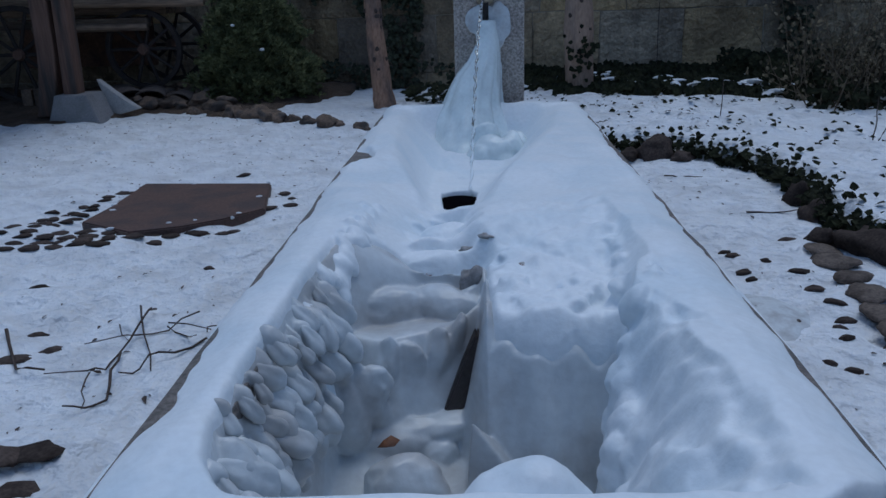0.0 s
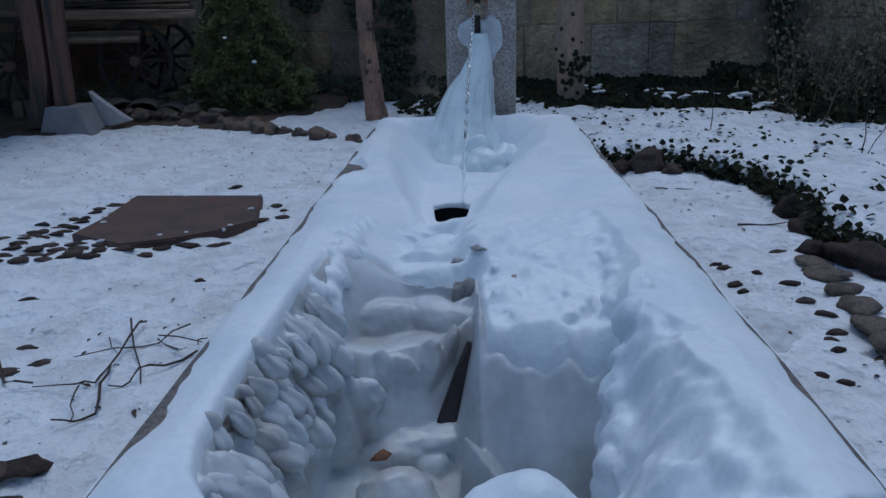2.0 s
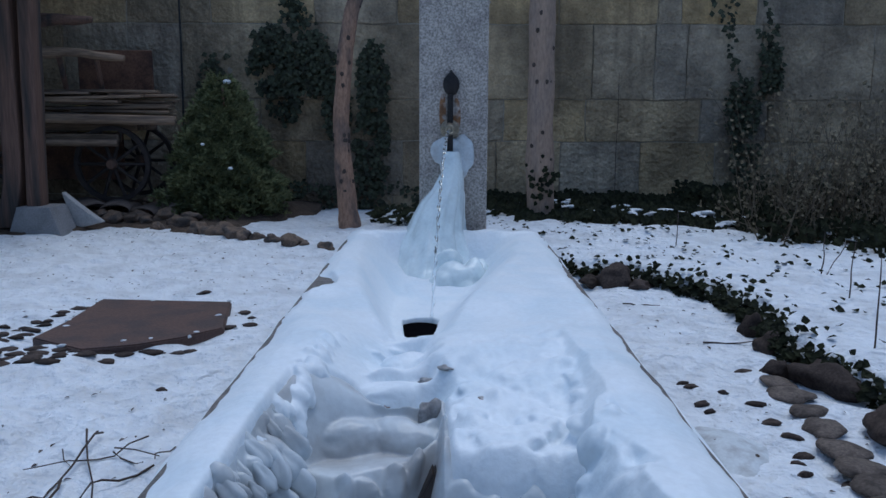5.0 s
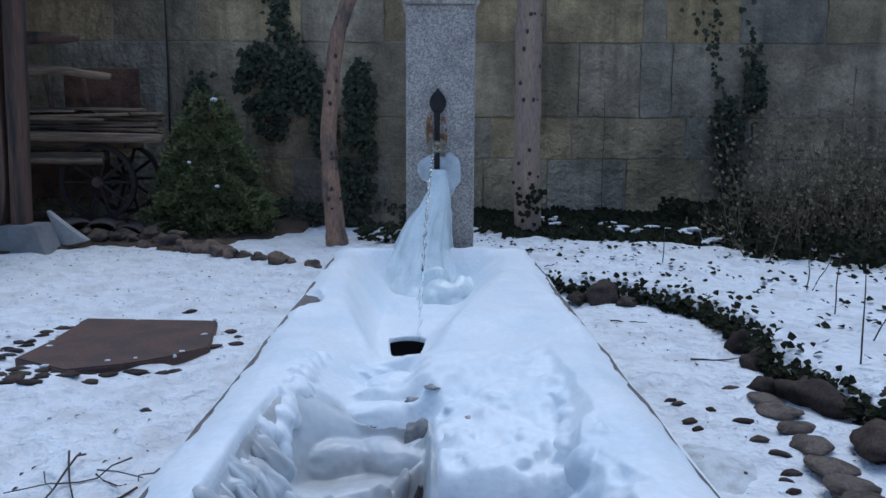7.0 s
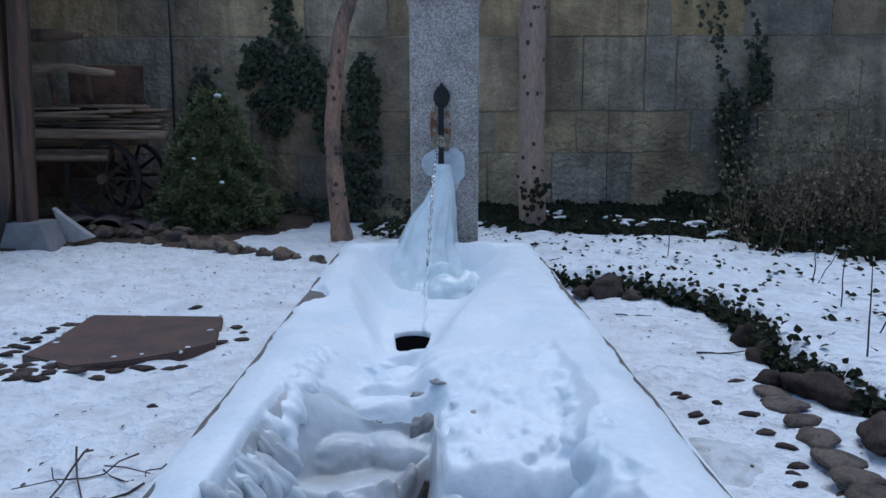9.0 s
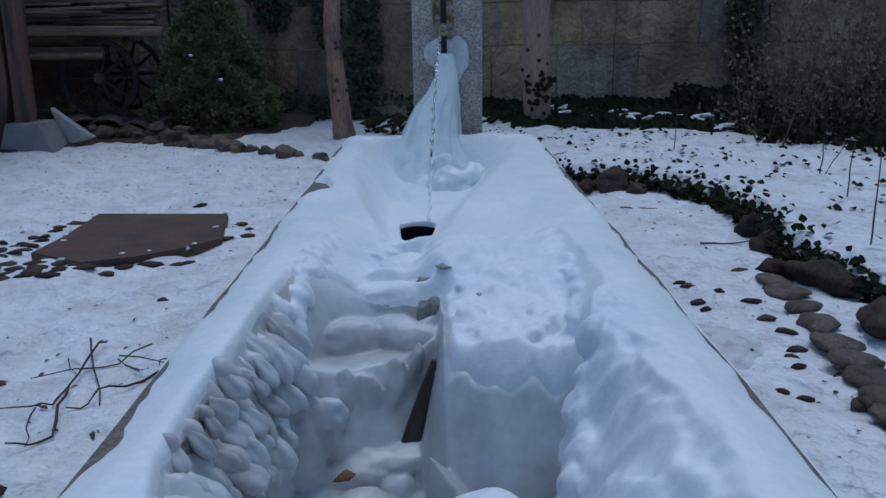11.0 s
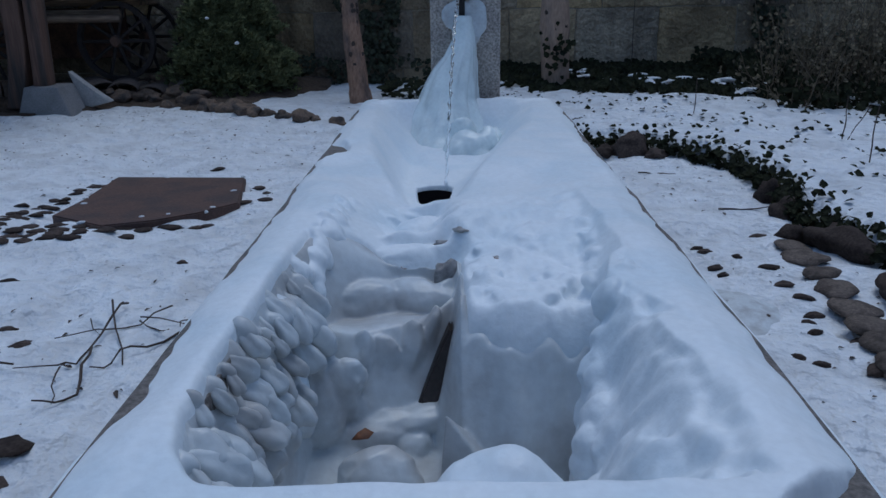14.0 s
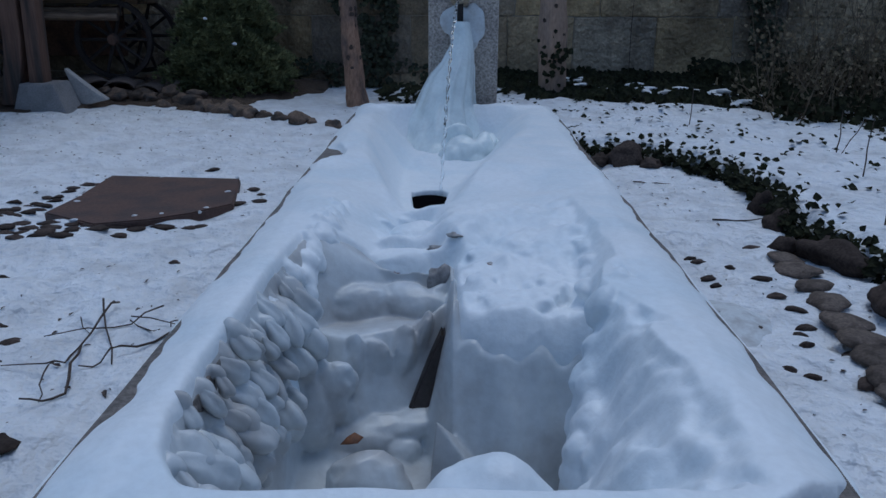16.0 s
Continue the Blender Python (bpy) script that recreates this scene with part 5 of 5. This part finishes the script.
# snow pillows on the plants by the wall
k = Lumps()
for i in range(80):
    x = rg.choice((rg.uniform(0.4, 2.8), rg.uniform(0.4, 2.8), rg.uniform(-0.75, -0.2), rg.uniform(2.4, 3.6)))
    y = float(np.interp(x, (0.4, 1.85, 3.05, 3.6), (7.5, 7.1, 6.2, 5.6))) + rg.uniform(-0.1, 0.7) if x > 0 else rg.uniform(7.4, 8.0)
    k.ball((x, y, ground_z(x, y) + rg.uniform(0.02, 0.085)), (rg.uniform(0.04, 0.14), rg.uniform(0.03, 0.08), rg.uniform(0.012, 0.022)), (rg.uniform(-12, 12), rg.uniform(-12, 12), 0))
for x, y, z, r in ((-2.42, 7.98, 1.52, 0.045), (-2.6, 7.6, 0.85, 0.025), (-2.3, 7.55, 0.6, 0.03)):
    k.ball((x, y, z), (r, r, r * 0.6))
ob = k.fuse("snow_pillows", SNOW, 0.009, 3)
tagged(ob, "small caps of snow lying on low plants", "snow", kind="stuff")
rows = []
for i in range(140):
    x, y = rg.uniform(-0.8, -0.25), rg.uniform(7.3, 8.1)
    rows.append(((x, y, ground_z(x, y) + rg.uniform(0.01, 0.13)), (rg.uniform(-0.6, 0.6), -0.6, 1), rg.uniform(0.05, 0.09)))
tagged(pydata("low_plants", *leaves(rows, rg), IVY), "low dark evergreen plants by the trees", "plants", kind="stuff")

rows = []
for i in range(15000):
    x = rg.uniform(0.45, 6.0)
    edge = float(np.interp(x, (0.45, 1.1, 1.85, 2.56, 3.05, 3.5, 6.0), (6.9, 6.75, 6.5, 6.1, 5.5, 5.0, 4.3)))
    y = 8.95 - (8.95 - edge) * rg.random() ** 1.1
    if noise.noise(Vector((x * 2.5, y * 2.5, 12))) > -0.08 + 0.62 * min(1, (y - edge) / 0.9):
        continue
    rows.append(((x, y, ground_z(x, y) + rg.uniform(0.0, 0.05 + 0.15 * (x > 2.8) + 0.04 * (noise.noise(Vector((x * 3, 5, 1))) > 0.1))), (rg.uniform(-0.7, 0.7), -0.8, rg.uniform(0, 1)), rg.uniform(0.04, 0.085)))
tagged(pydata("wall_foot_ivy", *leaves(rows, rg), IVY), "dark ivy thicket along the foot of the wall", "ivy", kind="stuff")
k = Lumps()
for i in range(16):
    s_ = rg.random()
    x, y = ((-2.14 + 0.8 * s_, 3.0 + 0.22 * s_), (-2.15 + rg.uniform(-0.02, 0.03), 3.0 + 1.0 * s_), (-1.35, 3.2 + 0.8 * s_), (-2.16 + 0.8 * s_, 4.03))[i % 4]
    w = rg.uniform(0.010, 0.032)
    k.ball((x + rg.gauss(0, 0.02), y + rg.gauss(0, 0.02), 0.0), (w, w * rg.uniform(0.5, 1), 0.010), (0, 0, rg.uniform(0, 90)))
tagged(k.fuse("snow_crumbs", SNOW, 0.008, 1), "small crumbs of snow on the slab edge", "snow", kind="stuff")

# ---- dry stems standing in the bed ----
for i, (x, y, h, dx) in enumerate(((2.49, 4.29, 0.28, 0), (2.34, 3.63, 0.35, 0.01), (1.95, 2.63, 0.42, -0.01), (1.86, 5.44, 0.30, 0), (2.56, 4.4, 0.22, 0.14), (1.98, 8.4, 1.5, 0.0), (2.2, 3.0, 0.25, 0.12))):
    z = ground_z(x, y)
    vs, fs = tube(bend((x, y, z - 0.03), (x + dx, y, z + h), 6, 0.02, i), [0.0045, 0.004, 0.004, 0.0035, 0.003, 0.003, 0.002], 6, 0.2, i)
    tagged(pydata("dry_stem", vs, fs, TWIG, smooth=True), "thin dry plant stem standing in snow", "stem", "dry stems in the bed")
for i, (x0, y0, x1, y1) in enumerate(((1.33, 3.10, 1.62, 3.02), (1.12, 4.02, 1.35, 4.0))):
    vs, fs = tube(bend((x0, y0, ground_z(x0, y0) + 0.008), (x1, y1, ground_z(x1, y1) + 0.008), 5, 0.03, i + 4), [0.005, 0.005, 0.004, 0.004, 0.003, 0.002], 6, 0.2)
    tagged(pydata("fallen_twig", vs, fs, TWIG, smooth=True), "thin brown twig lying on the snow", "twig", "fallen twigs")

# ---- litter on the snow ----
rg = random.Random(41)
rows = []
while len(rows) < 1300:
    x, y = rg.uniform(-4.5, 1.8), rg.uniform(0.3, 7.0)
    if abs(x) < 0.52 and y < 3.3 or noise.noise(Vector((x * 0.9, y * 0.9, 8))) < -0.15:
        continue
    rows.append(((x, y, ground_z(x, y) + 0.004), (rg.uniform(-0.3, 0.3), rg.uniform(-0.4, 0.2), 1), rg.choice((0.008, 0.011, 0.015, 0.022, 0.03)) * rg.uniform(0.7, 1.2)))
tagged(pydata("leaf_litter", *leaves(rows, rg, 0.5), LITTER), "scattered bits of dark leaf litter on snow", "litter", kind="stuff")

# ---- cable down the wall ----
vs, fs = tube([(-3.23, WALL_Y - 0.03, 4.5), (-3.23, WALL_Y - 0.03, 2.0), (-3.25, WALL_Y - 0.03, 0.8), (-3.26, WALL_Y - 0.03, 0.0)], [0.012] * 4, 8)
tagged(pydata("wall_cable", vs, fs, CABLE, smooth=True), "black cable clipped down the stone wall", "cable")
